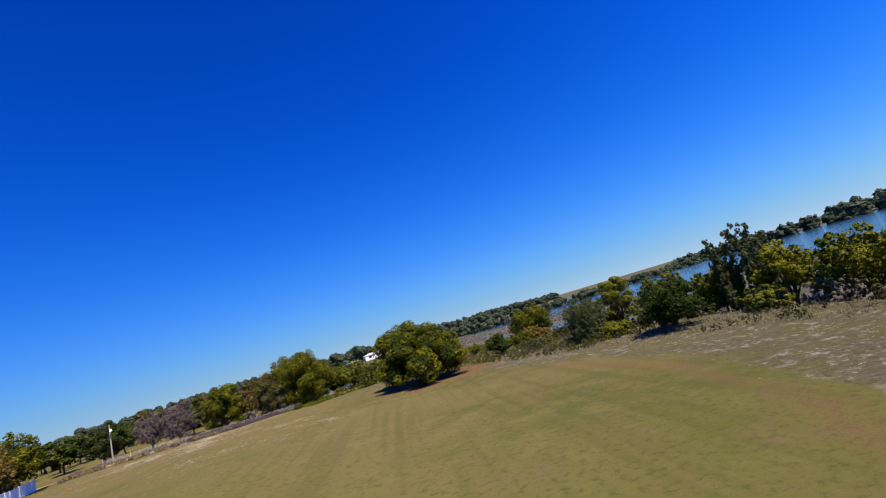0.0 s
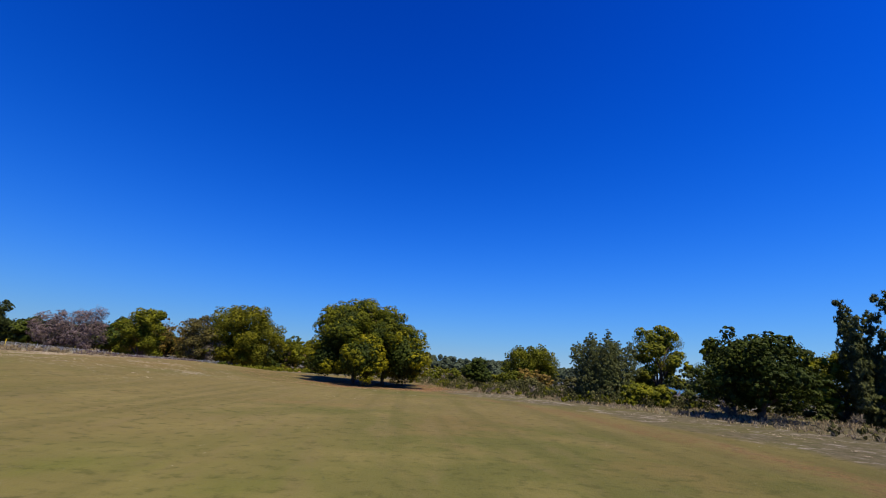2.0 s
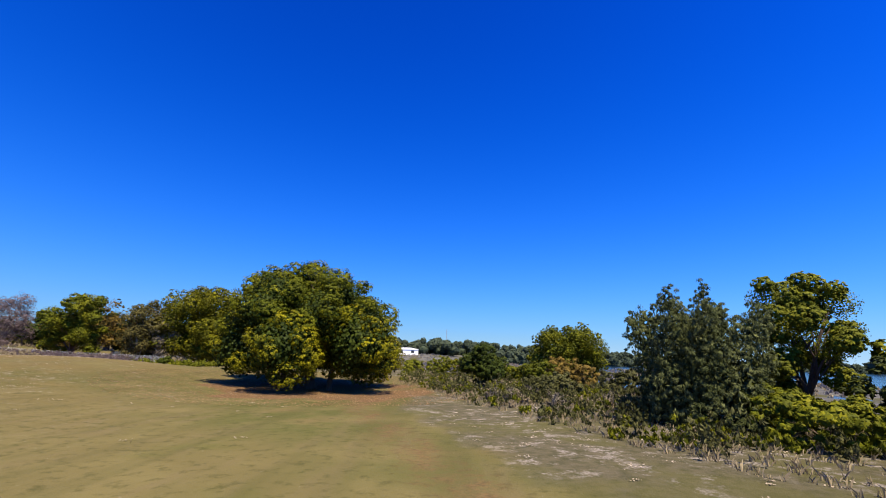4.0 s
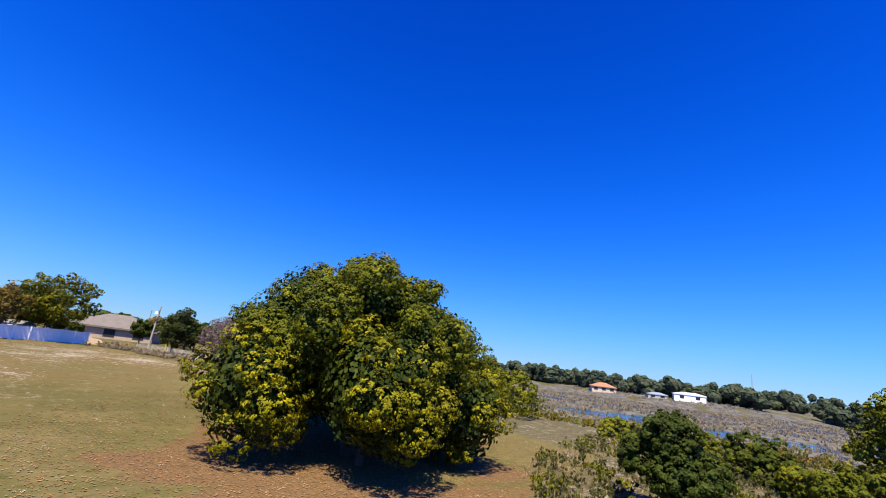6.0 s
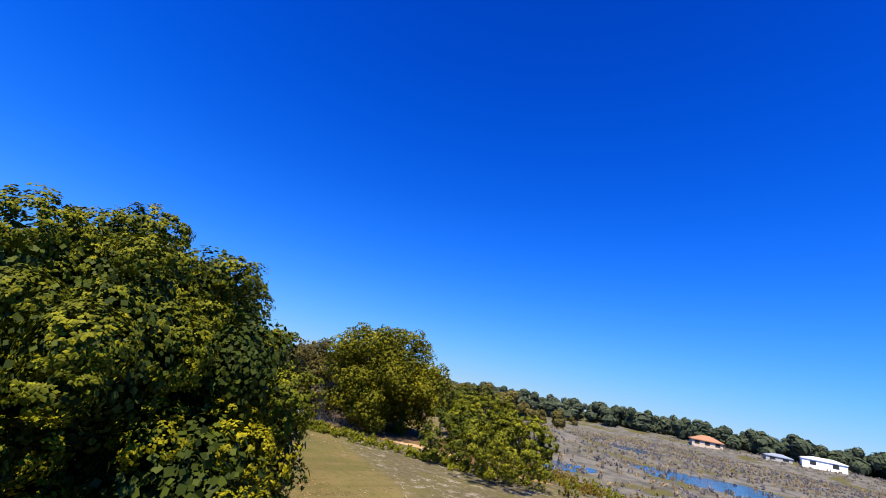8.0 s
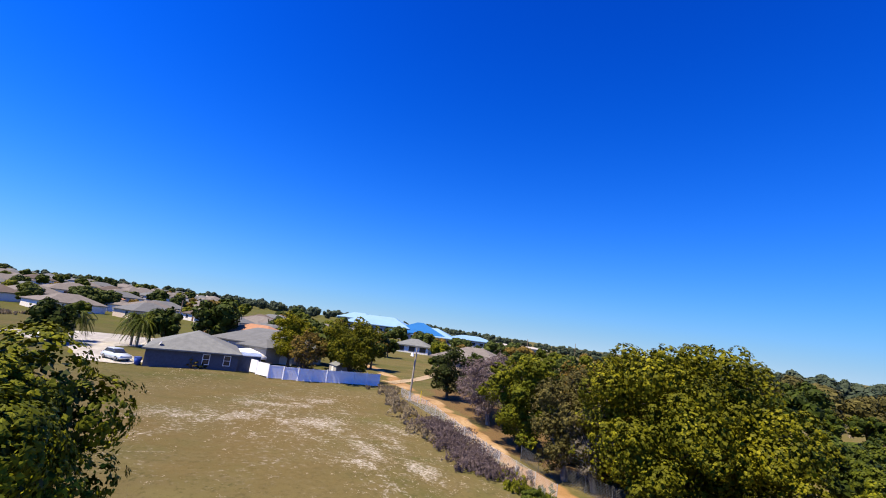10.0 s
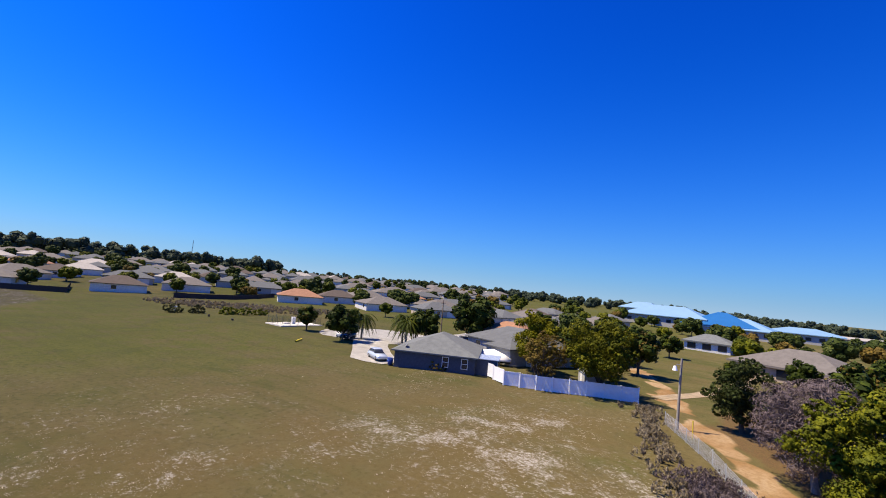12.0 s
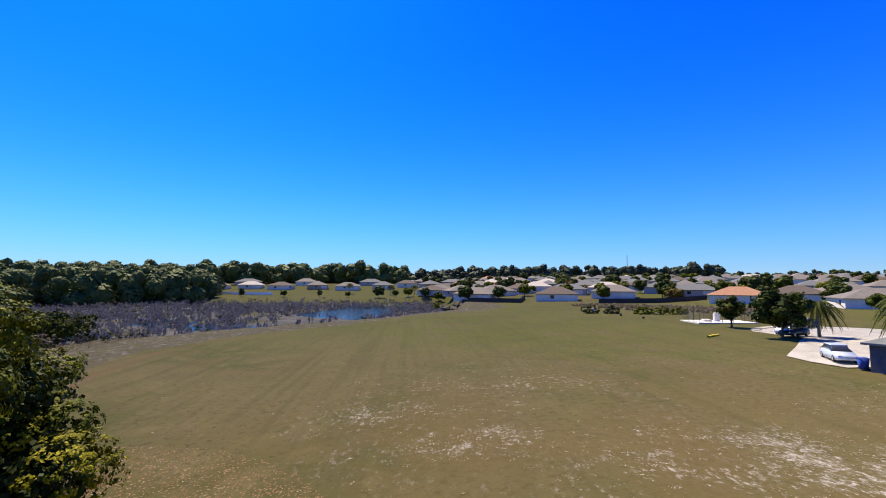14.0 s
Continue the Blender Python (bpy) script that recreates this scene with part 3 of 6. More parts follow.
# ---------------------------------------------------------------- trees along the lake
def dome_tree(name, x, y, h, r, low, n, leaf, label, seed, lobes=14, size=0.3, stem=0.25, wood=None, spread=0.42, shell=0.2, category="tree", group="", **kw):
    rng = np.random.RandomState(seed)
    return plant(name, x, y, dome(rng, h, r, low, lobes, spread), n, size, leaf, label, category, stem, seed, wood, group, shell, **kw)


def plume_tree(name, x, y, h, r, stems, n, leaf, label, seed, size=0.2, wood=None, group=""):
    """Several upright stems with narrow airy heads."""
    rng = np.random.RandomState(seed)
    lobes = []
    for i in range(stems):
        a, q = i * 2.4 + rng.rand(), r * math.sqrt((i + 0.4) / stems) * 0.85
        top = h * (0.78 + 0.24 * rng.rand()) * (1 - 0.18 * q / r)
        steps = max(10, int(top / (r * 0.22)))
        for j in range(steps):
            t = 0.10 + 0.88 * j / (steps - 1)
            s = r * 0.26 * (1.25 - 0.8 * t) * (0.75 + 0.5 * rng.rand())
            lobes.append((q * math.cos(a) * (0.55 + 0.55 * t) + rng.normal() * 0.25, q * math.sin(a) * (0.55 + 0.55 * t) + rng.normal() * 0.25, top * t, s, s, s * 1.6))
    return plant(name, x, y, lobes, n, size, leaf, label, "tree", 0.16, seed, wood or MAT_BARK_PALE, group, 0.34, 3.4, -0.9, 0.12, stems * 2, clump=0.34, each=9, fill=1.6)


def shrub(name, x, y, h, r, n, leaf, label, seed, size=0.2, lobes=9, group="", category="shrub"):
    rng = np.random.RandomState(seed)
    ls = []
    for i in range(lobes):
        a, q = i * 2.4 + rng.rand(), r * 0.72 * math.sqrt((i + 0.3) / lobes)
        s = r * (0.34 + 0.2 * rng.rand())
        ls.append((q * math.cos(a), q * math.sin(a), max(s * 0.4, (h - s) * (0.35 + 0.65 * rng.rand()) * (1 - 0.45 * q / r)), s, s, s * 0.95))
    return plant(name, x, y, ls, n, size, leaf, label, category, 0.07, seed, MAT_BARK, group, 0.24, 1.8, 0, 0.1, 6)


plume_tree("willow_tree", 22.8, -27.4, 6.4, 3.4, 17, 110000, LEAF_WILLOW, "airy silver-green tree with several pale stems on the lake bank", 31, 0.042)
dome_tree("bank_tree", 30.0, -24.6, 8.0, 2.9, 0.6, 43400, LEAF_YELLOW, "yellow-green leafy tree on the lake bank", 32, 12, 0.102, bough=0.8, clump=0.5, each=22, fill=0.8)
dome_tree("cedar_tree", 27.0, -41.4, 6.0, 3.7, 0.1, 32240, LEAF_CEDAR_AND_SHADE, "dense dark green rounded tree reaching down to the grass", 33, 18, 0.132, spread=0.48, bough=0.7, clump=0.5, each=22, fill=1.2)
plume_tree("poplar_tree", 38.4, -42.6, 11.8, 2.2, 6, 37200, LEAF_WILLOW, "tall narrow grey-green tree above the shrubs", 34, 0.09)
plume_tree("poplar_tree", 36.8, -40.0, 11.2, 2.0, 5, 26040, LEAF_WILLOW, "tall narrow grey-green tree above the shrubs", 35, 0.09)
dome_tree("bank_tree", 37.0, -37.5, 6.6, 3.4, 0.4, 16120, LEAF_OAK, "olive-green leafy tree in the bank thicket", 45, 12, 0.18, bough=0.9, clump=0.5, each=22, fill=0.8)
dome_tree("bank_tree", 37.0, -47.6, 7.4, 3.2, 0.6, 16120, LEAF_GOLD, "yellow-green leafy tree on the lake bank", 36, 12, 0.18, bough=0.9, clump=0.5, each=22, fill=0.6)
dome_tree("bank_tree", 39.5, -53.5, 7.8, 4.6, 0.6, 21080, LEAF_OAK, "olive-green leafy tree in the bank thicket", 37, 14, 0.204, bough=1.0, clump=0.55, fill=0.6)
dome_tree("bank_tree", 39.0, -62, 8.2, 5.0, 0.6, 19840, LEAF_GOLD, "yellowish-green leafy tree in the bank thicket", 38, 14, 0.216, bough=1.0, clump=0.55, fill=0.6)
dome_tree("bank_tree", 38.0, -72.0, 7.6, 5.0, 0.5, 16120, LEAF_GREEN, "green leafy tree in the bank thicket", 39, 12, 0.216, bough=1.0, clump=0.55, fill=0.6)
dome_tree("bank_tree", 34.5, -29.5, 7.4, 3.6, 0.6, 14880, LEAF_OAK, "olive-green leafy tree in the bank thicket", 40, 12, 0.192, bough=0.9, clump=0.55, fill=0.8)
shrub("bank_shrub", 14.1, -5.2, 5.0, 2.2, 31000, LEAF_CEDAR_AND_SHADE, "rounded green shrub at the end of the mown strip", 41, 0.084)
dome_tree("bank_tree", 26.6, 11.2, 8.8, 5.2, 0.3, 42000, LEAF_OAK, "olive rounded tree with golden outer leaves on the bank", 42, 17, 0.12, bough=0.9, clump=0.5, each=22, fill=2.4)
shrub("bank_shrub", 24.4, 5.0, 4.0, 2.6, 16120, LEAF_BROWN, "russet and yellow shrub on the bank", 43, 0.096)
shrub("bank_shrub", 20.5, 1.2, 3.0, 2.2, 13640, LEAF_OAK, "olive-green shrub on the bank", 44, 0.09)

# ---------------------------------------------------------------- trees along the dirt road
dome_tree("roadside_tree", -28.6, 23.6, 12.9, 8.0, -1.2, 100000, LEAF_ROAD, "large round olive-green tree beside the dirt road", 51, 25, 0.135, stem=0.45, spread=0.38, shell=0.12, bough=1.3, clump=0.6, each=18, fill=2.6, ball=0.7, long=1.4)
dome_tree("roadside_tree", -34.8, 16.9, 9.6, 3.0, 0.3, 21080, LEAF_HALF, "half-bare olive-brown tree beside the dirt road", 52, 13, 0.12, wood=MAT_BARK_PALE, shell=0.4, tips=12, each=12)
dome_tree("roadside_tree", -32.6, 18.6, 7.6, 2.2, 0.8, 7440, TWIG, "bare twiggy grey tree beside the dirt road", 58, 11, 0.054, wood=MAT_BARK_PALE, shell=0.4, tips=14, long=7.0, each=8)
dome_tree("roadside_tree", -43.2, 14.8, 10.3, 4.4, 0.1, 37200, LEAF_OAK, "leafy green tree beside the dirt road", 53, 15, 0.144, bough=0.9, clump=0.6, each=20, fill=1.4, ball=0.55, shell=0.14)
dome_tree("roadside_tree", -51.5, 12.8, 8.8, 3.6, 0.8, 12400, TWIG_MAUVE, "bare twiggy mauve-grey tree beside the dirt road", 54, 11, 0.06, wood=MAT_BARK_PALE, shell=0.4, tips=14, long=7.0, each=8)
dome_tree("roadside_tree", -56.8, 12.4, 7.6, 3.0, 0.8, 8680, TWIG_MAUVE, "bare twiggy mauve-grey tree beside the dirt road", 61, 11, 0.06, wood=MAT_BARK_PALE, shell=0.4, tips=14, long=7.0, each=8)
dome_tree("roadside_tree", -63.4, 8.4, 8.0, 3.3, 0.3, 18600, LEAF_DARK, "dark green tree beside the lamp pole", 55, 12, 0.156, bough=0.8, clump=0.5, each=22, fill=1.0, ball=0.55, shell=0.14)
dome_tree("roadside_tree", -46.5, 22.5, 10.6, 5.0, 0.6, 11160, LEAF_BROWN, "brownish-olive tree behind the roadside trees", 59, 13, 0.18, bough=0.9, fill=0.4)
dome_tree("roadside_tree", -38.5, 25.5, 10.6, 4.8, 0.6, 11160, LEAF_BROWN, "brownish-olive tree behind the roadside trees", 60, 13, 0.18, bough=0.9, fill=0.4)
dome_tree("yard_tree", -68.4, -7.1, 10.6, 4.9, 1.2, 28520, LEAF_ROAD, "leafy bright green tree behind the white fence", 56, 15, 0.156, bough=0.9, clump=0.6, each=20, fill=1.2, ball=0.55, shell=0.14)
dome_tree("yard_tree", -75.5, -18.8, 9.8, 4.0, 1.0, 26000, LEAF_GOLD, "golden-green tree behind the white fence", 62, 13, 0.15, bough=0.9, clump=0.6, each=20, fill=1.0, shell=0.16)
dome_tree("yard_tree", -64.8, -13.4, 7.8, 2.6, 1.2, 9300, LEAF_BROWN, "small brownish tree behind the white fence", 57, 10, 0.12, shell=0.35, each=16)

# ---------------------------------------------------------------- house, fence, pole
MAT_WALL = plain("painted_wall_slate", (0.075, 0.082, 0.105), 0.8, bump=0.15)
MAT_ROOF = plain("asphalt_shingle_grey", (0.135, 0.145, 0.15), 0.95, scale=1.2, bump=0.4)
MAT_WHITE = plain("white_vinyl", (0.88, 0.89, 0.90), 0.45, var=0.05)
MAT_GLASS = plain("dark_window_glass", (0.03, 0.035, 0.04), 0.08, var=0.1, spec=0.6)
MAT_TRIM = plain("white_trim", (0.7, 0.7, 0.68), 0.6, var=0.06)


def hip_roof(w, d, h0, rise, over=0.5, thick=0.18):
    """A hipped roof over a plan w by d, its eaves at the height h0."""
    a, b = w / 2 + over, d / 2 + over
    bm = bmesh.new()
    if w > d:
        r = a - b
        ridge = [(-r, 0), (r, 0)]
    else:
        r = b - a
        ridge = [(0, -r), (0, r)]
    low = [bm.verts.new((x, y, h0 - thick)) for x, y in ((-a, -b), (a, -b), (a, b), (-a, b))]
    eave = [bm.verts.new((x, y, h0)) for x, y in ((-a, -b), (a, -b), (a, b), (-a, b))]
    top = [bm.verts.new((x, y, h0 + rise)) for x, y in ridge]
    bm.faces.new(low[::-1])
    for i in range(4):
        j = (i + 1) % 4
        bm.faces.new((low[i], low[j], eave[j], eave[i]))
    e, p, q = eave, top[0], top[1]
    if w > d:
        for f in ((e[0], e[1], q, p), (e[1], e[2], q), (e[2], e[3], p, q), (e[3], e[0], p)):
            bm.faces.new(f)
    else:
        for f in ((e[0], e[1], p), (e[1], e[2], q, p), (e[2], e[3], q), (e[3], e[0], p, q)):
            bm.faces.new(f)
    return bm


def wall_ring(w, d, h, t=0.2, z0=-0.6):
    return solid((-w / 2, w / 2, -d / 2, -d / 2 + t, z0, h), (-w / 2, w / 2, d / 2 - t, d / 2, z0, h), (-w / 2, -w / 2 + t, -d / 2 + t, d / 2 - t, z0, h), (w / 2 - t, w / 2, -d / 2 + t, d / 2 - t, z0, h))


def window_on(parent, x, y, z, w, h, rz, trim):
    """A window set on a wall: frame, two panes, bar."""
    m = pose(x, y, z, 0, 0, rz)
    fr = 0.09
    bm = bmesh.new()
    for b in ((-w / 2, w / 2, -0.05, 0.04, h / 2 - fr, h / 2), (-w / 2, w / 2, -0.05, 0.04, -h / 2, -h / 2 + fr), (-w / 2, -w / 2 + fr, -0.05, 0.04, -h / 2 + fr, h / 2 - fr), (w / 2 - fr, w / 2, -0.05, 0.04, -h / 2 + fr, h / 2 - fr), (-w / 2 + fr, w / 2 - fr, -0.045, 0.03, -0.03, 0.03)):
        box(bm, *b)
    f = part("window", bm, trim, parent)
    f.matrix_local = m
    for s in (-1, 1):
        p = part("pane", solid((-w / 2 + fr, w / 2 - fr, -0.02, 0.02, min(0.03 * s, s * (h / 2 - fr)), max(0.03 * s, s * (h / 2 - fr)))), MAT_GLASS, f)
    return f


def near_house():
    ex, ey = (-57.0, -32.4), (-61.7, -22.3)
    L, D, H = 11.5, 14.5, 2.5
    mx, my = (ex[0] + ey[0]) / 2, (ex[1] + ey[1]) / 2
    ax = Vector((ey[0] - ex[0], ey[1] - ex[1], 0)).normalized()
    inn = Vector((ax.y, -ax.x, 0)) * -1
    c = Vector((mx, my, 0)) + inn * (D / 2 + 0.5)
    rz = math.degrees(math.atan2(ax.y, ax.x))
    root = tagged(new("house"), "single-storey slate-blue house with grey hipped shingle roof", "house")
    root.matrix_world = pose(c.x, c.y, 1.78, 0, 0, rz)
    part("wall", wall_ring(L, D, H), MAT_WALL, root)
    part("roof", hip_roof(L, D, H, 2.35, 0.45), MAT_ROOF, root)
    for x in (1.6, 4.3):
        window_on(root, x, -D / 2 - 0.04, 1.45, 0.95, 1.45, 0, MAT_TRIM)
    return root


near_house()


def white_fence():
    pts = [(-64.2, -21.9), (-61.6, -17.6), (-68.2, -2.2)]
    root = tagged(new("vinyl_fence"), "white vinyl privacy fence with square capped posts", "fence")
    ox, oy, oz = pts[1][0], pts[1][1], gz(*pts[1])
    root.location = (ox, oy, oz)
    H = 1.83
    post_me = bpy.data.meshes.new("post")
    bm = solid((-0.065, 0.065, -0.065, 0.065, -0.4, H + 0.06))
    box(bm, -0.085, 0.085, -0.085, 0.085, H + 0.06, H + 0.10)
    bm.to_mesh(post_me)
    bm.free()
    post_me.materials.append(MAT_WHITE)
    for a, b in zip(pts[:-1], pts[1:]):
        n = max(1, round(math.dist(a, b) / 2.05))
        rz = math.degrees(math.atan2(b[1] - a[1], b[0] - a[0]))
        w = math.dist(a, b) / n
        pm = bpy.data.meshes.new("panel")
        bm = solid((0.06, w - 0.06, -0.025, 0.025, 0.05, 0.20), (0.06, w - 0.06, -0.025, 0.025, H - 0.14, H))
        # one moulded infill, grooved like upright boards
        m = int((w - 0.12) / 0.15)
        s = (w - 0.12) / m
        prof = []
        for j in range(m):
            x0 = 0.06 + j * s
            prof += [(x0, 0.006), (x0 + 0.012, 0.014), (x0 + s - 0.012, 0.014), (x0 + s, 0.006)]
        rows = []
        for z in (0.2, H - 0.14):
            rows.append(([bm.verts.new((px, -py, z)) for px, py in prof], [bm.verts.new((px, py, z)) for px, py in prof]))
        for side in (0, 1):
            lo, hi = rows[0][side], rows[1][side]
            for j in range(len(prof) - 1):
                f = (lo[j], lo[j + 1], hi[j + 1], hi[j])
                bm.faces.new(f if side == 0 else f[::-1])
        bm.to_mesh(pm)
        bm.free()
        pm.materials.append(MAT_WHITE)
        for i in range(n + (b == pts[-1])):
            x, y = a[0] + (b[0] - a[0]) * i / n, a[1] + (b[1] - a[1]) * i / n
            p = part("post", post_me, None, root)
            p.matrix_local = pose(x - ox, y - oy, gz(x, y) - oz)
            if i < n:
                p = part("panel", pm, None, root)
                p.matrix_local = pose(x - ox, y - oy, gz(x, y) - oz, 0, 0, rz)
    return root


white_fence()


def lamp_pole():
    x, y = -59.0, 2.9
    root = tagged(new("utility_pole"), "weathered grey wooden pole with a white lamp head", "pole")
    root.location = (x, y, gz(x, y))
    wood = plain("weathered_pole_wood", (0.30, 0.27, 0.23), 0.9, scale=5, bump=0.5)
    part("pole", tube_mesh("pole", [(0, 0, -0.5), (0.05, 0.08, 3.5), (0.12, 0.2, 7.1)], [0.15, 0.13, 0.10], wood, 10), None, root)
    arm = part("lamp_arm", tube_mesh("lamp_arm", [(0.12, 0.2, 6.4), (0.35, -0.1, 6.5), (0.55, -0.35, 6.35)], [0.03, 0.03, 0.03], plain("galvanised_arm", (0.5, 0.5, 0.5), 0.4, 0.8), 6), None, root)
    bm = bmesh.new()
    bmesh.ops.create_cone(bm, cap_ends=True, segments=12, radius1=0.26, radius2=0.14, depth=0.45)
    head = part("lamp_head", bm, MAT_WHITE, root)
    head.location = (0.55, -0.35, 6.1)
    return root


lamp_pole()


# ---------------------------------------------------------------- roads and drives
MAT_CONCRETE = plain("pale_concrete", (0.58, 0.56, 0.53), 0.9, scale=0.6, bump=0.2)
MAT_ASPHALT = plain("worn_road_concrete", (0.54, 0.53, 0.52), 0.9, scale=0.4, bump=0.2)


def sheet(name, outline, material, lift, label, category, step=3.0):
    """A paved patch that lies on the land: its outline filled, and cut to follow the ground."""
    bm = bmesh.new()
    vs = [bm.verts.new((x, y, 0)) for x, y in outline]
    bm.faces.new(vs)
    xs, ys = [p[0] for p in outline], [p[1] for p in outline]
    for axis, lo, hi in ((0, min(xs), max(xs)), (1, min(ys), max(ys))):
        for c in np.arange(lo + step, hi, step):
            bmesh.ops.bisect_plane(bm, geom=bm.verts[:] + bm.edges[:] + bm.faces[:], plane_co=(c, c, 0), plane_no=(1 - axis, axis, 0))
    bmesh.ops.triangulate(bm, faces=bm.faces[:])
    for v in bm.verts:
        v.co.z = gz(v.co.x, v.co.y) + lift
    top = bm.faces[:]
    if sum(f.normal.z for f in top) < 0:
        bmesh.ops.reverse_faces(bm, faces=top)
    bmesh.ops.extrude_face_region(bm, geom=top)
    me = bpy.data.meshes.new(name)
    bm.to_mesh(me)
    bm.free()
    me.materials.append(material)
    return tagged(new(name, me), label, category, kind="structure")


def ring(cx, cy, r, a0, a1, n):
    return [(cx + r * math.cos(radians(a0 + (a1 - a0) * i / n)), cy + r * math.sin(radians(a0 + (a1 - a0) * i / n))) for i in range(n + 1)]


def band(line, w):
    """The outline of a strip of the width w along a bent line."""
    left, right = [], []
    for i, (x, y) in enumerate(line):
        a, b = line[max(i - 1, 0)], line[min(i + 1, len(line) - 1)]
        d = math.hypot(b[0] - a[0], b[1] - a[1])
        nx, ny = -(b[1] - a[1]) / d * w / 2, (b[0] - a[0]) / d * w / 2
        left.append((x + nx, y + ny))
        right.append((x - nx, y - ny))
    return left + right[::-1]


sheet("road", ring(-82.7, -57.1, 13, 25, 335, 30), MAT_ASPHALT, 0.06, "pale worn round end of a cul-de-sac road", "road")
sheet("road", band([(-88.4, -51.8), (-102.1, -48.1), (-119.9, -49.9), (-138, -51.7), (-151.1, -54.6), (-171.2, -62.9), (-225.3, -89.1)], 8), MAT_ASPHALT, 0.075, "pale residential street between houses", "road")
sheet("driveway", [(-56.9, -40.8), (-56.5, -37.7), (-57.1, -34.5), (-60.2, -34), (-64.9, -39.4), (-71.2, -45.4), (-77.2, -49.9), (-78.8, -53.8), (-73.4, -56.1), (-68.3, -51.4), (-62.8, -46.1)], MAT_CONCRETE, 0.09, "pale concrete driveway with a rounded end", "driveway")
sheet("road", band([(-74.5, -0.7), (-82.6, 3.5), (-98, 8), (-119.2, 12.2)], 2.2), plain("sandy_branch", (0.52, 0.42, 0.30), 0.95, scale=0.8, bump=0.3), 0.055, "sandy side track to a yard", "road")
curb = sheet("curb", band([(-72.1, -63.3), (-73.9, -65.8), (-77.2, -67.5), (-82.5, -68.8), (-87.8, -68)], 0.8), plain("bright_kerb", (0.55, 0.52, 0.47), 0.9), 0.16, "pale rounded concrete kerb of the cul-de-sac", "curb")

# ---------------------------------------------------------------- suburban houses
WALLS = [plain("stucco_white", (0.62, 0.61, 0.58), 0.9), plain("stucco_cream", (0.48, 0.41, 0.33), 0.9), plain("stucco_grey", (0.34, 0.34, 0.34), 0.9), plain("stucco_tan", (0.36, 0.29, 0.22), 0.9)]
ROOFS = [plain("shingle_taupe", (0.138, 0.126, 0.120), 0.95, scale=1.0), plain("shingle_grey", (0.105, 0.112, 0.122), 0.95, scale=1.0), plain("shingle_brown", (0.085, 0.068, 0.060), 0.95, scale=1.0), plain("shingle_terracotta", (0.28, 0.15, 0.095), 0.95, scale=1.0), plain("shingle_pale", (0.33, 0.31, 0.295), 0.9, scale=1.0)]
MAT_DOOR = plain("brown_door", (0.12, 0.07, 0.05), 0.5)
MAT_GARAGE = plain("garage_door_white", (0.66, 0.65, 0.62), 0.6, var=0.06)


def suburb_house(w, d, wall, roof, label, wing=0.0):
    root = tagged(new("house"), label, "house", "suburban houses")
    part("wall", wall_ring(w, d, 2.7), wall, root)
    part("roof", hip_roof(w, d, 2.7, min(w, d) * 0.235, 0.55), roof, root)
    if wing:
        o = part("wing_wall", wall_ring(wing, 5.0, 2.66), wall, root)
        o.location = (w / 2 - wing / 2 - 0.3, -d / 2 - 2.4, 0)
        o = part("wing_roof", hip_roof(wing, 6.0, 2.66, wing * 0.2, 0.5), roof, root)
        o.location = (w / 2 - wing / 2 - 0.3, -d / 2 - 2.0, 0)
    for x in (-w * 0.32, 0.1 * w):
        for s in (-1, 1):
            o = part("window", solid((-0.75, 0.75, -0.03, 0.05, -0.65, 0.65)), MAT_GLASS, root)
            o.location = (x, s * (d / 2), 1.5)
            part("window_frame", solid((-0.85, 0.85, -0.02, 0.02, 0.65, 0.75), (-0.85, 0.85, -0.02, 0.02, -0.75, -0.65), (-0.85, -0.75, -0.02, 0.02, -0.65, 0.65), (0.75, 0.85, -0.02, 0.02, -0.65, 0.65)), MAT_TRIM, o)
    for s in (-1, 1):
        o = part("window", solid((-0.05, 0.03, -0.7, 0.7, -0.6, 0.6)), MAT_GLASS, root)
        o.location = (s * w / 2, d * 0.18, 1.5)
    o = part("door", solid((-0.5, 0.5, -0.06, 0.03, 0, 2.1)), MAT_DOOR, root)
    o.location = (-w * 0.08, -d / 2, 0.05)
    o = part("garage_door", solid((-2.2, 2.2, -0.07, 0.02, 0, 2.2), (-2.1, 2.1, -0.09, -0.07, 0.52, 0.56), (-2.1, 2.1, -0.09, -0.07, 1.08, 1.12), (-2.1, 2.1, -0.09, -0.07, 1.62, 1.66)), MAT_GARAGE, root)
    o.location = (-w * 0.30, d / 2, 0.02)
    o.rotation_euler.z = math.pi
    return root


def seat(ob, x, y, rz, s=1.0, sink=0.0):
    ob.matrix_basis = pose(x, y, gz(x, y) + 0.08 - sink, 0, 0, rz) @ Matrix.Diagonal((s, s, s, 1))
    return ob


kinds = []
for i, (w, d, wa, ro, wing, text) in enumerate((
    (17, 12, 0, 0, 6, "white single-storey house with taupe hipped roof"), (15, 12, 1, 1, 0, "cream single-storey house with grey hipped roof"),
    (18, 11, 2, 1, 6, "grey single-storey house with grey hipped roof"), (16, 12, 0, 2, 0, "white single-storey house with brown hipped roof"),
    (17, 12, 0, 3, 5, "white single-storey house with terracotta hipped roof"), (15, 13, 3, 0, 6, "tan single-storey house with taupe hipped roof"),
    (16, 12, 0, 4, 0, "white single-storey house with pale hipped roof"))):
    kinds.append((w, d, WALLS[wa], ROOFS[ro], text, wing))

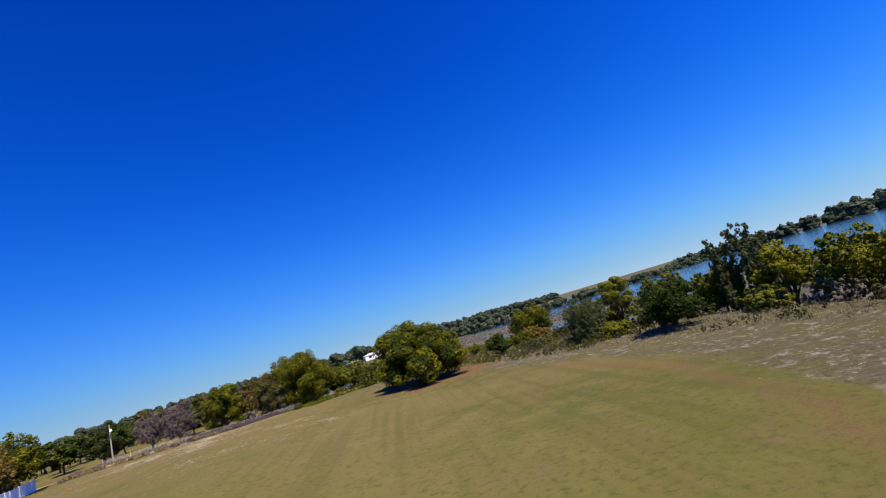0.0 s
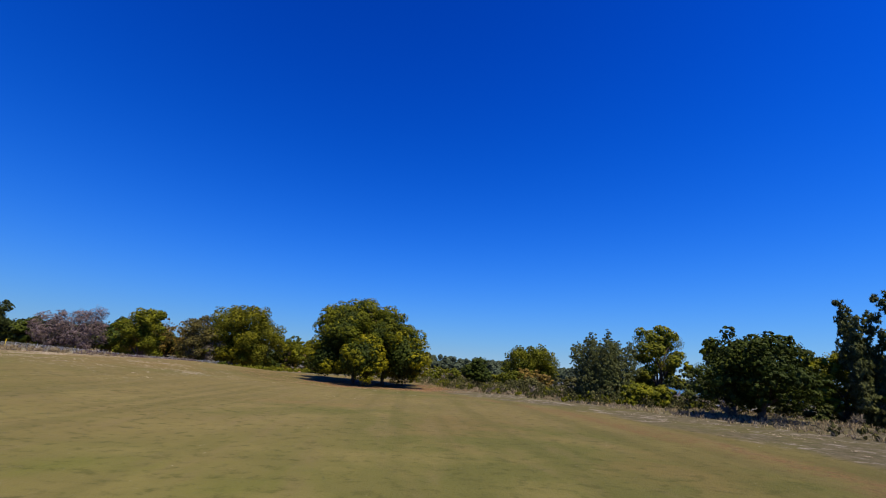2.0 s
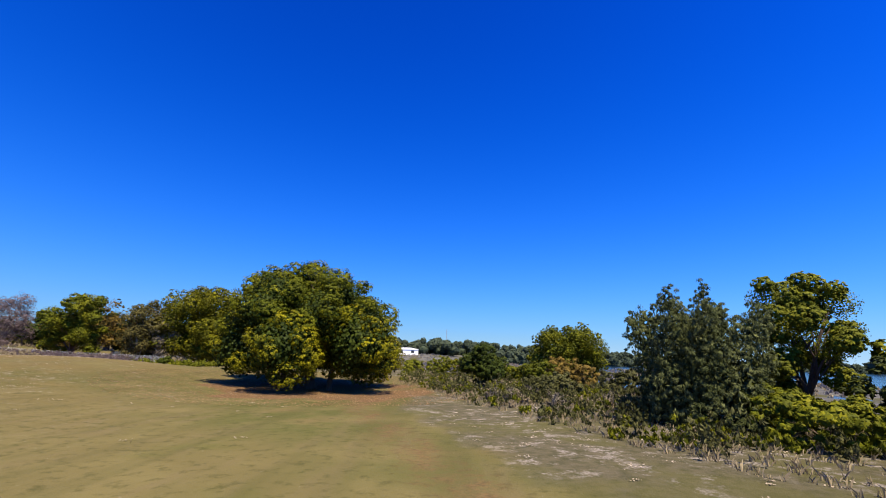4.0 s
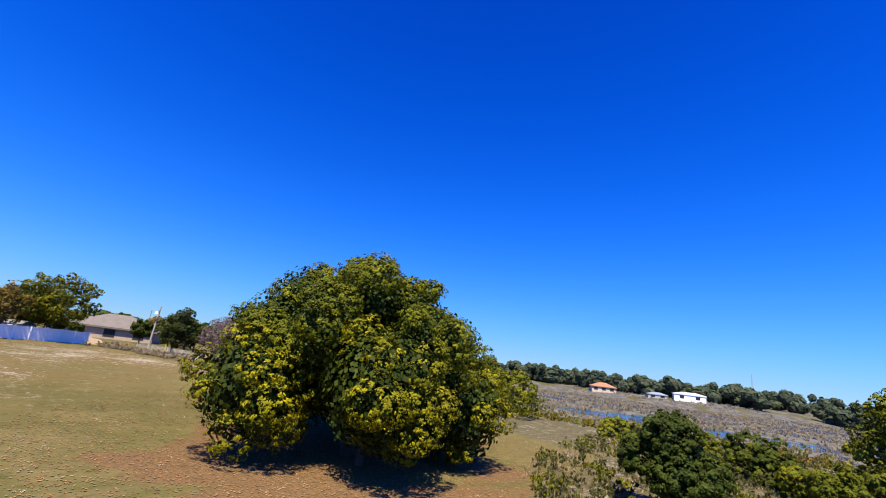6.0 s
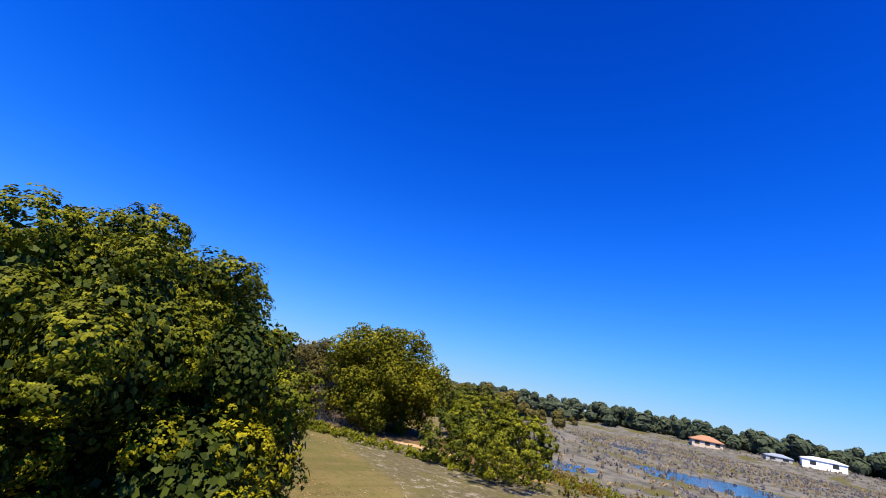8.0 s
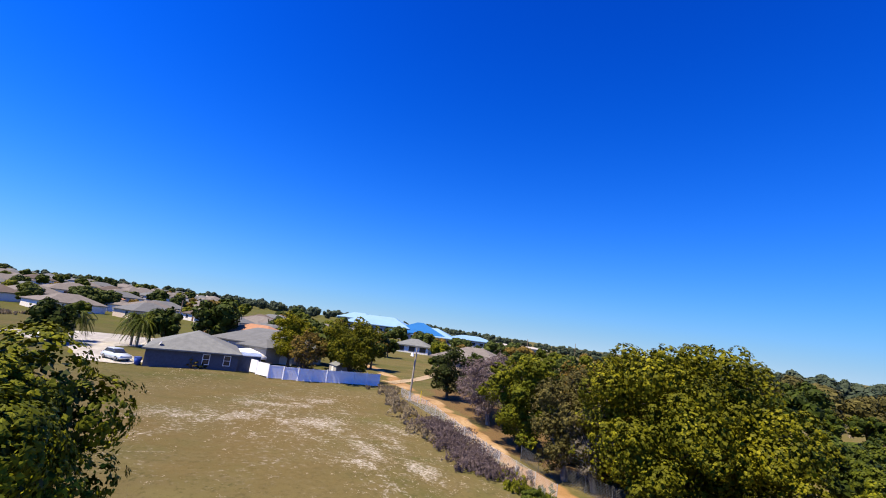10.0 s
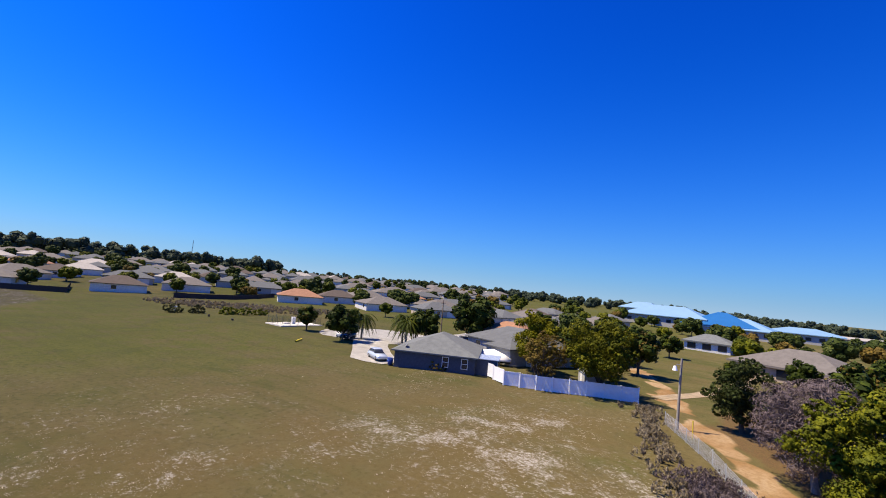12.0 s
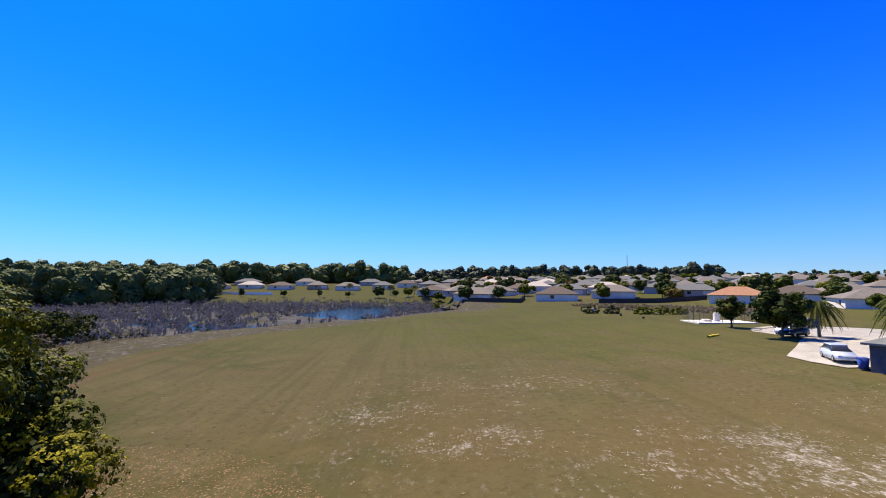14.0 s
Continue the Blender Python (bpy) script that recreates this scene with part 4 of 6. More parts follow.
FRONT = [(-45, -240, 5, 10), (-61, -222, 0, 10), (-92, -255, 6, -20), (-95, -212, 2, -25), (-77, -174, 3, -20), (-104, -181, 0, -28), (-138, -178, 2, -35), (-129, -141, 4, -35), (-151, -142, 3, -35), (-147, -112, 0, -30), (-153, -90, 1, -30),
         (-87.5, -26.5, 2, 67), (-99, -33, 4, 67), (-113.5, -36, 1, 67), (-126, -39, 1, 67), (-141, -42, 0, 67), (-158, -46, 2, 67)]
STREET = [(-88.4, -51.8), (-119.9, -49.9), (-151.1, -54.6), (-225.3, -89.1)]
spots = [(x, y, k, rz) for x, y, k, rz in FRONT]
rng = np.random.RandomState(5)
for row, r in enumerate((205, 229, 254, 280, 306, 334, 364, 396, 432, 470, 512)):
    a = 114 + 3 * rng.rand()
    while a < (194 if 245 < r < 400 else 172):
        x, y = -2 - r * math.sin(radians(a)), 6 + r * math.cos(radians(a))
        if all(math.hypot(x - q[0], y - q[1]) > 21 for q in spots) and (seg_dist(x, y, STREET) > 15) and x < -20:
            spots.append((x, y, int(rng.choice([0, 0, 1, 2, 2, 3, 5, 6, 4], p=[.16, .14, .15, .12, .12, .12, .1, .05, .04])), -30 + 90 * int(rng.rand() < 0.5) + rng.normal() * 8))
        a += math.degrees(21 / r) * (0.95 + 0.35 * rng.rand())
for x, y, k in ((30, -338, 0), (4, -346, 1), (54, -344, 5), (80, -340, 3), (104, -346, 6), (128, -340, 0), (152, -350, 1), (16, -376, 2), (-14, -362, 3), (70, -378, 0), (116, -374, 2)):
    spots.append((x, y, k, 5 + rng.normal() * 8))
for x, y, k in ((-161.5, -66.9, 2), (-176.8, -59.8, 0), (-195.5, -66.1, 3), (-171.7, -42.8, 1), (-187.3, -36.3, 5), (-212.4, -50, 0), (-225, -69.6, 2), (-178.8, -80.8, 3), (-238.7, -42.8, 1)):
    spots.append((x, y, k, 60 + rng.normal() * 8))
first = {}
for x, y, k, rz in spots:
    if k not in first:
        first[k] = seat(suburb_house(*kinds[k][:4], kinds[k][4], kinds[k][5]), x, y, rz)
    else:
        copy_thing(first[k], pose(x, y, gz(x, y) + 0.08, 0, 0, rz))


# ---------------------------------------------------------------- tree stock for the town and the far woods
def lump(n):
    """A coarse ball: its points and triangles."""
    bm = bmesh.new()
    bmesh.ops.create_icosphere(bm, subdivisions=n, radius=1.0)
    out = np.array([q.co[:] for q in bm.verts]), np.array([[q.index for q in p.verts] for p in bm.faces])
    bm.free()
    return out


BALL = [lump(1), lump(2), lump(3)]


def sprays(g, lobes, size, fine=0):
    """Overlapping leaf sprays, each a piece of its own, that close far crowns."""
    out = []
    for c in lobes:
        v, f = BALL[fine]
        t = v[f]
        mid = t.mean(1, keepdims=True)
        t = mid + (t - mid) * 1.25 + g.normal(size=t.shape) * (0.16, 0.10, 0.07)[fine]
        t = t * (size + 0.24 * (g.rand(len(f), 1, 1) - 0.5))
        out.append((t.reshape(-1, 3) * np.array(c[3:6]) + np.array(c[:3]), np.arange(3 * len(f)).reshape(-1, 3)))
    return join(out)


def stock(h, r, low, n, leaf, seed, size, lobes=11):
    g = np.random.RandomState(seed)
    ls = dome(g, h, r, low, lobes)
    trunk = mesh_from("trunk", *limbs(g, (0, 0, 0), [(q[0] * 0.9, q[1] * 0.9, q[2]) for q in ls[:4]], 0.2, 0.25, 4), MAT_BARK, True)
    crown = mesh_from("crown", *leaves(g, ls, int(0.16 * n), size * 0.8, 0.10, clump=0.4, each=5, ball=0.6), leaf)
    return trunk, crown, mesh_from("inner_crown", *sprays(g, ls, 0.95, 1)[:2], leaf)


STOCK = [stock(8.0, 3.6, 1.8, 2700, LEAF_GREEN, 101, 0.42), stock(9.0, 4.4, 1.6, 2900, LEAF_TOWN, 102, 0.48), stock(7.0, 3.4, 1.5, 2800, LEAF_OAK, 103, 0.42),
         stock(6.5, 2.6, 1.4, 2200, LEAF_YELLOW, 104, 0.36), stock(9.5, 3.4, 1.5, 3000, LEAF_TOWN, 105, 0.42), stock(7.5, 3.2, 1.8, 2000, LEAF_BROWN, 106, 0.36)]


def near_stock(h, r, low, n, leaf, seed, size, lobes=11):
    """The same kinds with far more and smaller leaves, for the trees nearest the field."""
    g = np.random.RandomState(seed)
    ls = dome(g, h, r, low, lobes)
    trunk = mesh_from("trunk", *limbs(g, (0, 0, 0), [(q[0] * 0.9, q[1] * 0.9, q[2]) for q in ls[:6]], 0.2, 0.25, 6), MAT_BARK, True)
    boughs = billows(g, ls, 2.6, 0.4, 0.75)
    crown = mesh_from("crown", *leaves(g, boughs, int(1.3 * n), size * 0.56, 0.12, 1.4, clump=0.42, each=12, ball=0.5), leaf)
    # shade inside these crowns is coloured in with the dark cedar green
    return trunk, crown, mesh_from("inner_crown", *sprays(g, ls, 0.70, 1), LEAF_CEDAR_AND_SHADE)


NEAR = [near_stock(8.0, 3.6, 1.4, 2700, LEAF_GREEN, 111, 0.42), near_stock(9.0, 4.4, 1.2, 2900, LEAF_TOWN, 112, 0.48), near_stock(7.0, 3.4, 1.2, 2800, LEAF_OAK, 113, 0.42),
        near_stock(6.5, 2.6, 1.2, 2200, LEAF_YELLOW, 114, 0.36), near_stock(9.5, 3.4, 1.2, 3000, LEAF_TOWN, 115, 0.42), near_stock(7.5, 3.2, 1.4, 2000, LEAF_BROWN, 116, 0.36)]
TEXTS = ["rounded green tree beside a house", "broad dark green tree among the houses", "olive-green tree among the houses", "small yellow-green tree beside a house", "tall dark tree among the houses", "brownish thin-leaved tree among the houses"]


def stock_tree(k, x, y, s, rz, label="", group="town trees"):
    root = tagged(new("tree"), label or TEXTS[k], "tree", group)
    root.matrix_basis = pose(x, y, gz(x, y) - 0.05, 0, 0, rz) @ Matrix.Diagonal((s, s, s, 1))
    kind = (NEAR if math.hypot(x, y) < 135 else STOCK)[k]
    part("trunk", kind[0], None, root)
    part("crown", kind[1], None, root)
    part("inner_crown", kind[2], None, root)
    return root


for k, x, y, s, text in ((1, -67.9, -53.7, 0.78, "dark green tree shading the lawn beside the cul-de-sac"), (1, -95.4, -41.2, 1.2, "large dark green tree beside the street"), (0, -123.3, -90, 0.62, "small green tree on a lawn"), (0, -80.5, -43.6, 0.95, "green tree behind the palms"),
                         (5, -72.1, -68.8, 0.75, "brownish tree beside the lift station"), (2, -78.4, -9.9, 1.05, "olive-green tree behind the yard tree"), (5, -84.7, -13.2, 1.2, "brownish tree behind the yard tree"), (0, -89.3, -16.6, 0.9, ""), (1, -102, -24, 1.0, ""),
                         (0, -128.6, -15.9, 1.0, ""), (1, -137.5, -21.8, 1.15, ""), (4, -143.5, -14.8, 1.0, ""), (2, -135.7, 16.4, 1.1, ""), (5, -88.8, 22.1, 1.0, ""), (2, -77.7, 18.8, 0.9, ""), (1, -68.7, 24.4, 1.0, ""), (2, -54.5, 25.7, 1.05, ""), (5, -45.1, 28.5, 1.15, "brown-leaved tree behind the roadside trees"), (5, -38.6, 31.3, 1.2, "brown-leaved tree behind the roadside trees"), (2, -61.1, 33.7, 1.1, ""), (0, -22.7, 39.7, 1.0, ""), (0, -28.3, 47.2, 1.0, ""), (1, -37.7, 43.5, 1.1, ""), (2, -48.9, 41.6, 1.1, ""), (1, -35.7, 56.4, 1.0, ""), (2, -45.9, 60.7, 1.1, ""), (0, -56.8, 50.7, 1.1, ""), (1, -64.5, 63, 1.2, ""), (2, -72, 45.5, 1.1, ""), (0, -83.6, 55.1, 1.2, ""), (1, -88.3, 40.4, 1.1, ""), (4, -93.1, 64.2, 1.2, ""),
                         (5, -92, -6.1, 1.15, "golden-brown tree behind the yard tree"), (1, -104, -12.3, 1.25, ""), (2, -112.4, -30.9, 1.15, ""), (1, -126.4, -36.2, 1.2, ""), (2, -134.4, -5.5, 1.2, ""), (5, -115.8, -19.1, 1.0, ""), (1, -140.6, -32.6, 1.2, ""), (1, -124.8, 21.6, 1.1, ""), (2, -150, 11, 1.25, "broad dark green tree beside the sandy track")):
    stock_tree(k, x, y, s * (0.74 if y > -40 and (x < -97 or y > 24) else 1.0), 40 * k + x * 7, text)
g = np.random.RandomState(77)
n = 0
while n < 225:
    a, r = 112 + 86 * g.rand(), 190 + 340 * g.rand()
    x, y = -2 - r * math.sin(radians(a)), 6 + r * math.cos(radians(a))
    if min(math.hypot(x - q[0], y - q[1]) for q in spots) > 10.5 and x < -25:
        stock_tree(int(g.choice([0, 1, 2, 3, 4, 5], p=[.22, .26, .18, .12, .12, .10])), x, y, 0.55 + 0.45 * g.rand(), 360 * g.rand())
        n += 1
g = np.random.RandomState(79)
for i in range(44):
    x, y = -128 - 180 * g.rand(), -100 + 90 * g.rand()
    if min(math.hypot(x - q[0], y - q[1]) for q in spots) > 10 and seg_dist(x, y, STREET) > 7:
        stock_tree(int(g.choice([0, 1, 2, 3, 5], p=[.25, .3, .2, .1, .15])), x, y, (0.75 + 0.4 * g.rand()) * (1.0 if y < -38 else 0.7), 360 * g.rand())
for k, x, y, s in ((2, -128, 34, 0.95), (1, -140, 52, 0.8), (5, -150, 40, 1.1), (2, -165, 58, 1.0), (1, -178, 34, 0.95), (0, -186, 62, 0.9), (1, -205, 48, 1.0), (5, -170, 84, 1.0), (2, -215, 86, 1.0), (0, -236, 70, 0.9), (1, -232, 28, 0.8), (5, -252, 100, 1.0), (2, -118, 46, 0.9), (1, -130, 70, 0.9), (0, -146, 92, 0.9), (4, -262, 52, 0.8), (0, -101, 17.5, 0.75), (2, -106, 26, 0.8), (1, -96, 27, 0.85), (5, -86, 30, 0.9), (2, -112, 8, 0.5), (0, -152, -14, 0.7), (5, -140, -12, 0.65), (2, -198, -14, 0.75), (1, -122, -25, 0.85), (0, -131, -20, 0.8)):
    stock_tree(k, x, y, s, x * 5, group="roadside wood")
g = np.random.RandomState(78)
for i in range(46):
    a = g.rand()
    x, y = (-36 - 75 * a - 10 * g.rand(), 33 + 14 * a + 45 * g.rand()) if i < 30 else (-150 - 120 * g.rand(), -10 + 60 * g.rand())
    if seg_dist(x, y, [(-112, -9), (-150, -9), (-230, 0)]) > 7 and math.hypot(x + 112, y - 18) > 16 and math.hypot(x + 206, y - 6) > 16:
        stock_tree(int(g.choice([0, 1, 2, 5], p=[.25, .25, .3, .2])), x, y, 0.65 + 0.35 * g.rand(), 360 * g.rand(), ("olive-green tree in the wood behind the road", "dark green tree beside the sandy track")[i >= 30], "roadside wood")
for x, y, k, s in ((62, -282, 0, 0.6), (40, -284, 4, 0.5), (22, -280, 0, 0.5), (88, -284, 4, 0.6), (2, -276, 1, 0.8), (-8, -282, 0, 0.6), (-16, -272, 2, 0.8), (-26, -264, 1, 0.7), (-34, -258, 0, 0.7), (-70, -246, 1, 0.9), (-84, -236, 2, 0.6)):
    stock_tree(k, x, y, s, x * 9)


def far_wood(name, label, places, n_each, size, leaf, seed, fine=1):
    """Woods too far off to count, as one joined body of crowns."""
    g = np.random.RandomState(seed)
    chunks, bodies = [], []
    for x, y, h in places:
        r = h * (0.34 + 0.2 * g.rand())
        z = gz(x, y)
        ls = [(x + g.normal() * r * 0.4, y + g.normal() * r * 0.4, z + h * q - 0.3, r * k, r * k, h * w) for q, k, w in ((0.30, 0.9, 0.30), (0.60, 0.8, 0.27), (0.80, 0.5, 0.2))]
        chunks.append(leaves(g, ls, n_each, size, 0.10, 1.25, clump=0.4, each=3, ball=0.6))
        bodies.append(sprays(g, ls, 0.95, fine))
    ob = part(name, mesh_from(name, *join(chunks), leaf), None)
    part("inner_foliage", mesh_from("inner_foliage", *join(bodies), leaf), None, ob)
    return tagged(ob, label, "woods", kind="stuff")


def band_places(g, a0, a1, r0, r1, n, h0, h1, cx=0, cy=0):
    out = []
    for i in range(n):
        a, r = radians(a0 + (a1 - a0) * g.rand()), r0 + (r1 - r0) * g.rand()
        out.append((cx - r * math.sin(a), cy + r * math.cos(a), h0 + (h1 - h0) * g.rand()))
    return out


g = np.random.RandomState(9)
FAR_GREEN = foliage("far_woods_green", (0.045, 0.07, 0.03), (0.085, 0.118, 0.04), (0.11, 0.14, 0.045), glow=0.04)
# the bluish haze of distance is mixed into this dark leaf colour
FAR_DARK_HAZE = foliage("far_woods_dark_haze", (0.03, 0.045, 0.032), (0.052, 0.072, 0.045), (0.075, 0.092, 0.05), glow=0.04)
far_wood("far_woods", "dark wood along the far lake shore", band_places(g, -2, 62, 312, 390, 210, 8, 15) + [(x, 315 + 1.3 * x + 70 * g.rand(), 8 + 7 * g.rand()) for x in 330 * g.rand(150)] + [(x, 292 + 0.22 * (x - 60) + 34 * g.rand(), 6 + 6 * g.rand()) for x in 40 + 420 * g.rand(170)], 40, 0.8, FAR_DARK_HAZE, 201)
far_wood("far_woods", "green wood along the marsh edge", [(x, y, 5 + 5 * g.rand()) for x, y in zip(-60 - 130 * g.rand(140), 90 + 210 * g.rand(140)) if x < -88 - 0.42 * (y - 90) + 24 * g.rand()], 420, 0.26, LEAF_HALF, 202, 2)
far_wood("far_woods", "dark wood beyond the far houses", band_places(g, 62, 112, 430, 560, 190, 6, 10), 30, 0.9, FAR_DARK_HAZE, 203)
far_wood("far_woods", "dark wood on the hill above the houses", band_places(g, 108, 142, 540, 640, 130, 6, 11) + band_places(g, 142, 188, 540, 640, 190, 12, 20), 30, 1.1, FAR_DARK_HAZE, 204)
far_wood("far_woods", "green wood behind the pond houses", band_places(g, 178, 250, 400, 520, 240, 13, 22), 40, 0.9, FAR_GREEN, 205)
far_wood("far_woods", "green wood beside the brushy marsh", band_places(g, 201, 240, 265, 400, 150, 13, 22), 100, 0.6, FAR_GREEN, 206, 2)
far_wood("far_woods", "dark wood across the open lake", band_places(g, -100, -40, 520, 640, 220, 10, 18), 30, 1.0, FAR_DARK_HAZE, 207, 0)


# brush and reeds
def brush(name, label, places, leaf, n_each, size, seed, tall=1.2, long=3.0, shell=0.5):
    g = np.random.RandomState(seed)
    chunks = []
    for x, y, h in places:
        r = h * (0.45 + 0.25 * g.rand())
        z = max(gz(x, y), LAKE - 0.2)
        ls = [(x + g.normal() * r * 0.45, y + g.normal() * r * 0.45, z + h * (0.3 + 0.25 * j), r, r, h * 0.42) for j in range(2)]
        chunks.append(leaves(g, ls, n_each, size, shell, long, -1.2, clump=0.3, each=10))
    return tagged(part(name, mesh_from(name, *join(chunks), leaf), None), label, "brush", kind="stuff")


def patch(g, x0, x1, y0, y1, n, h0, h1, ok=lambda x, y: True):
    out = []
    while len(out) < n:
        x, y = x0 + (x1 - x0) * g.rand(), y0 + (y1 - y0) * g.rand()
        if ok(x, y):
            out.append((x, y, h0 + (h1 - h0) * g.rand()))
    return out


def edge_x(y):
    return float(np.interp(y, EDGE_Y, EDGE_X))


def in_pond(x, y):
    return ((x - 5) / 15) ** 2 + ((y + 184) / 30) ** 2 < 1


def in_view_of_pond(x, y):
    return -12 < x - 0.12 * (y + 200) < 20 and -166 < y < -112


def in_hollow(x, y):
    return x > edge_x(y) + 3 + 3 * math.sin(y * 0.2) and not in_pond(x, y) and not in_view_of_pond(x, y)


g = np.random.RandomState(15)
brush("marsh_brush", "grey-mauve leafless brush in the wet hollow", patch(g, -30, 150, -262, -80, 2000, 1.2, 3.4, in_hollow), TWIG_BLUE, 40, 0.23, 301, long=5.0)
brush("marsh_brush", "olive shrubs between the grey brush", patch(g, -36, 150, -264, -75, 420, 0.8, 3.0, in_hollow), LEAF_GREY, 130, 0.22, 302, long=1.8)
brush("lake_reeds", "dry tan reeds standing in the shallow lake", patch(g, -110, 160, 40, 290, 2600, 0.3, 0.75, lambda x, y: land(x, y) > LAKE - 0.12), REED, 16, 0.30, 303)
brush("lake_reeds", "grey dead stalks in the shallow lake", patch(g, -90, 200, 44, 300, 3000, 0.3, 0.7, lambda x, y: land(x, y) > LAKE - 0.3), TWIG_BLUE, 16, 0.30, 304)


# ---------------------------------------------------------------- bank brush, grasses and litter
def bank_side(x, y):
    return x > float(np.interp(y, (-75, -58, -45, -37, -30.5, -26.7, -20, -11.6, -2, 6, 16), (28, 27.5, 23.5, 19.5, 16.2, 15.0, 13.0, 10.4, 6.6, 5, 4))) and math.hypot(x - 27, y + 41.4) > 4


g = np.random.RandomState(21)
brush("bank_brush", "tan dry brush along the lake bank", patch(g, 5, 44, -34, 22, 80, 0.25, 0.55, lambda x, y: bank_side(x, y) and x < edge_x(y) + 8), REED, 150, 0.13, 311)
brush("bank_brush", "grey leafless brush along the lake bank", patch(g, 14, 48, -80, 20, 24, 0.4, 1.0, lambda x, y: bank_side(x, y) and x < edge_x(y) + 8), TWIG, 170, 0.14, 312, long=4.0)
brush("bank_brush", "olive low shrubs along the lake bank", patch(g, 12, 46, -80, 24, 230, 0.5, 1.6, lambda x, y: bank_side(x, y) and x < edge_x(y) + 8), LEAF_GREY, 180, 0.09, 313, long=1.8)
brush("bank_brush", "russet and green scrub north of the field", patch(g, -22, 30, 24, 46, 170, 0.6, 1.8), LEAF_BROWN, 170, 0.12, 314, long=1.8)
brush("bank_brush", "green scrub above the marsh", patch(g, -24, 44, 22, 52, 120, 0.7, 2.0), LEAF_YELLOW, 200, 0.12, 315, long=1.8)
brush("bank_brush", "olive and grey scrub beside the worn path", patch(g, 5, 34, -34, 16, 260, 0.3, 1.2, bank_side), LEAF_GREY, 180, 0.095, 317, long=1.8)
brush("bank_brush", "golden-green scrub beside the worn path", patch(g, 5, 34, -34, 16, 170, 0.3, 1.0, bank_side), LEAF_OAK, 180, 0.095, 318, long=1.8)
brush("bank_brush", "grey leafless stems beside the worn path", patch(g, 11, 34, -30, 16, 26, 0.4, 1.0, bank_side), TWIG, 170, 0.08, 319, long=6.0)
brush("hedge_brush", "brown dry grass in the shallow basin", patch(g, -118, -72, -150, -96, 420, 0.35, 0.9, lambda x, y: ((x + 96) / 24 + (y + 120) / 34) ** 2 < 0.5 and seg_dist(x, y, [(-72, -131), (-89, -119), (-107, -99)]) < 16), REED, 50, 0.25, 316)
for i, (x, y, h, r, leaf, text) in enumerate(((-64.1, -108.5, 2.6, 2.4, LEAF_GREY, "grey-green shrub at the basin edge"), (-68.4, -106.1, 2.4, 2.2, LEAF_GREY, "grey-green shrub at the basin edge"), (-74.9, -103.2, 2.8, 2.4, LEAF_YELLOW, "bright yellow-green shrub at the basin edge"), (-78.2, -101, 2.5, 2.2, LEAF_YELLOW, "bright yellow-green shrub at the basin edge"), (-81.5, -99.2, 2.2, 2.0, LEAF_YELLOW, "bright yellow-green shrub at the basin edge"))):
    shrub("basin_shrub", x, y, h, r, 3100, leaf, text, 320 + i, 0.24)
for i, (x, y, h, r, leaf, text) in enumerate(((9.5, 17.5, 3.4, 2.4, LEAF_OAK, "olive-green shrub above the marsh"), (13.0, 14.0, 3.0, 2.0, LEAF_OAK, "olive-green shrub above the marsh"), (5.5, 19.5, 2.6, 1.8, LEAF_YELLOW, "yellow-green shrub above the marsh"), (16.5, 9.5, 3.4, 2.2, LEAF_GREEN, "green shrub on the lake bank"), (-6.6, 20.1, 6.4, 3.7, LEAF_OAK, "dense rounded green shrub beside the dirt road"), (-12.5, 21.5, 6.6, 3.6, LEAF_GREEN, "dense rounded green shrub beside the dirt road"), (25.0, -28.5, 2.8, 2.0, LEAF_OAK, "olive shrub under the bank trees"), (35, -46.5, 3.0, 2.4, TWIG, "grey leafless shrub under the bank trees"), (35.5, -53, 3.0, 2.6, TWIG, "grey leafless shrub under the bank trees"), (35.5, -60, 2.8, 2.6, LEAF_GREY, "grey-green shrub under the bank trees"), (36, -67, 2.8, 2.6, TWIG, "grey leafless shrub under the bank trees"), (18.6, -9.5, 2.0, 1.5, LEAF_GREY, "grey-green shrub at the strip edge"), (-27.7, 12.4, 1.7, 0.9, LEAF_GREEN, "small green shrub beside the dirt road"))):
    shrub("bank_shrub", x, y, h, r, 8000, leaf, text, 340 + i, 0.12)

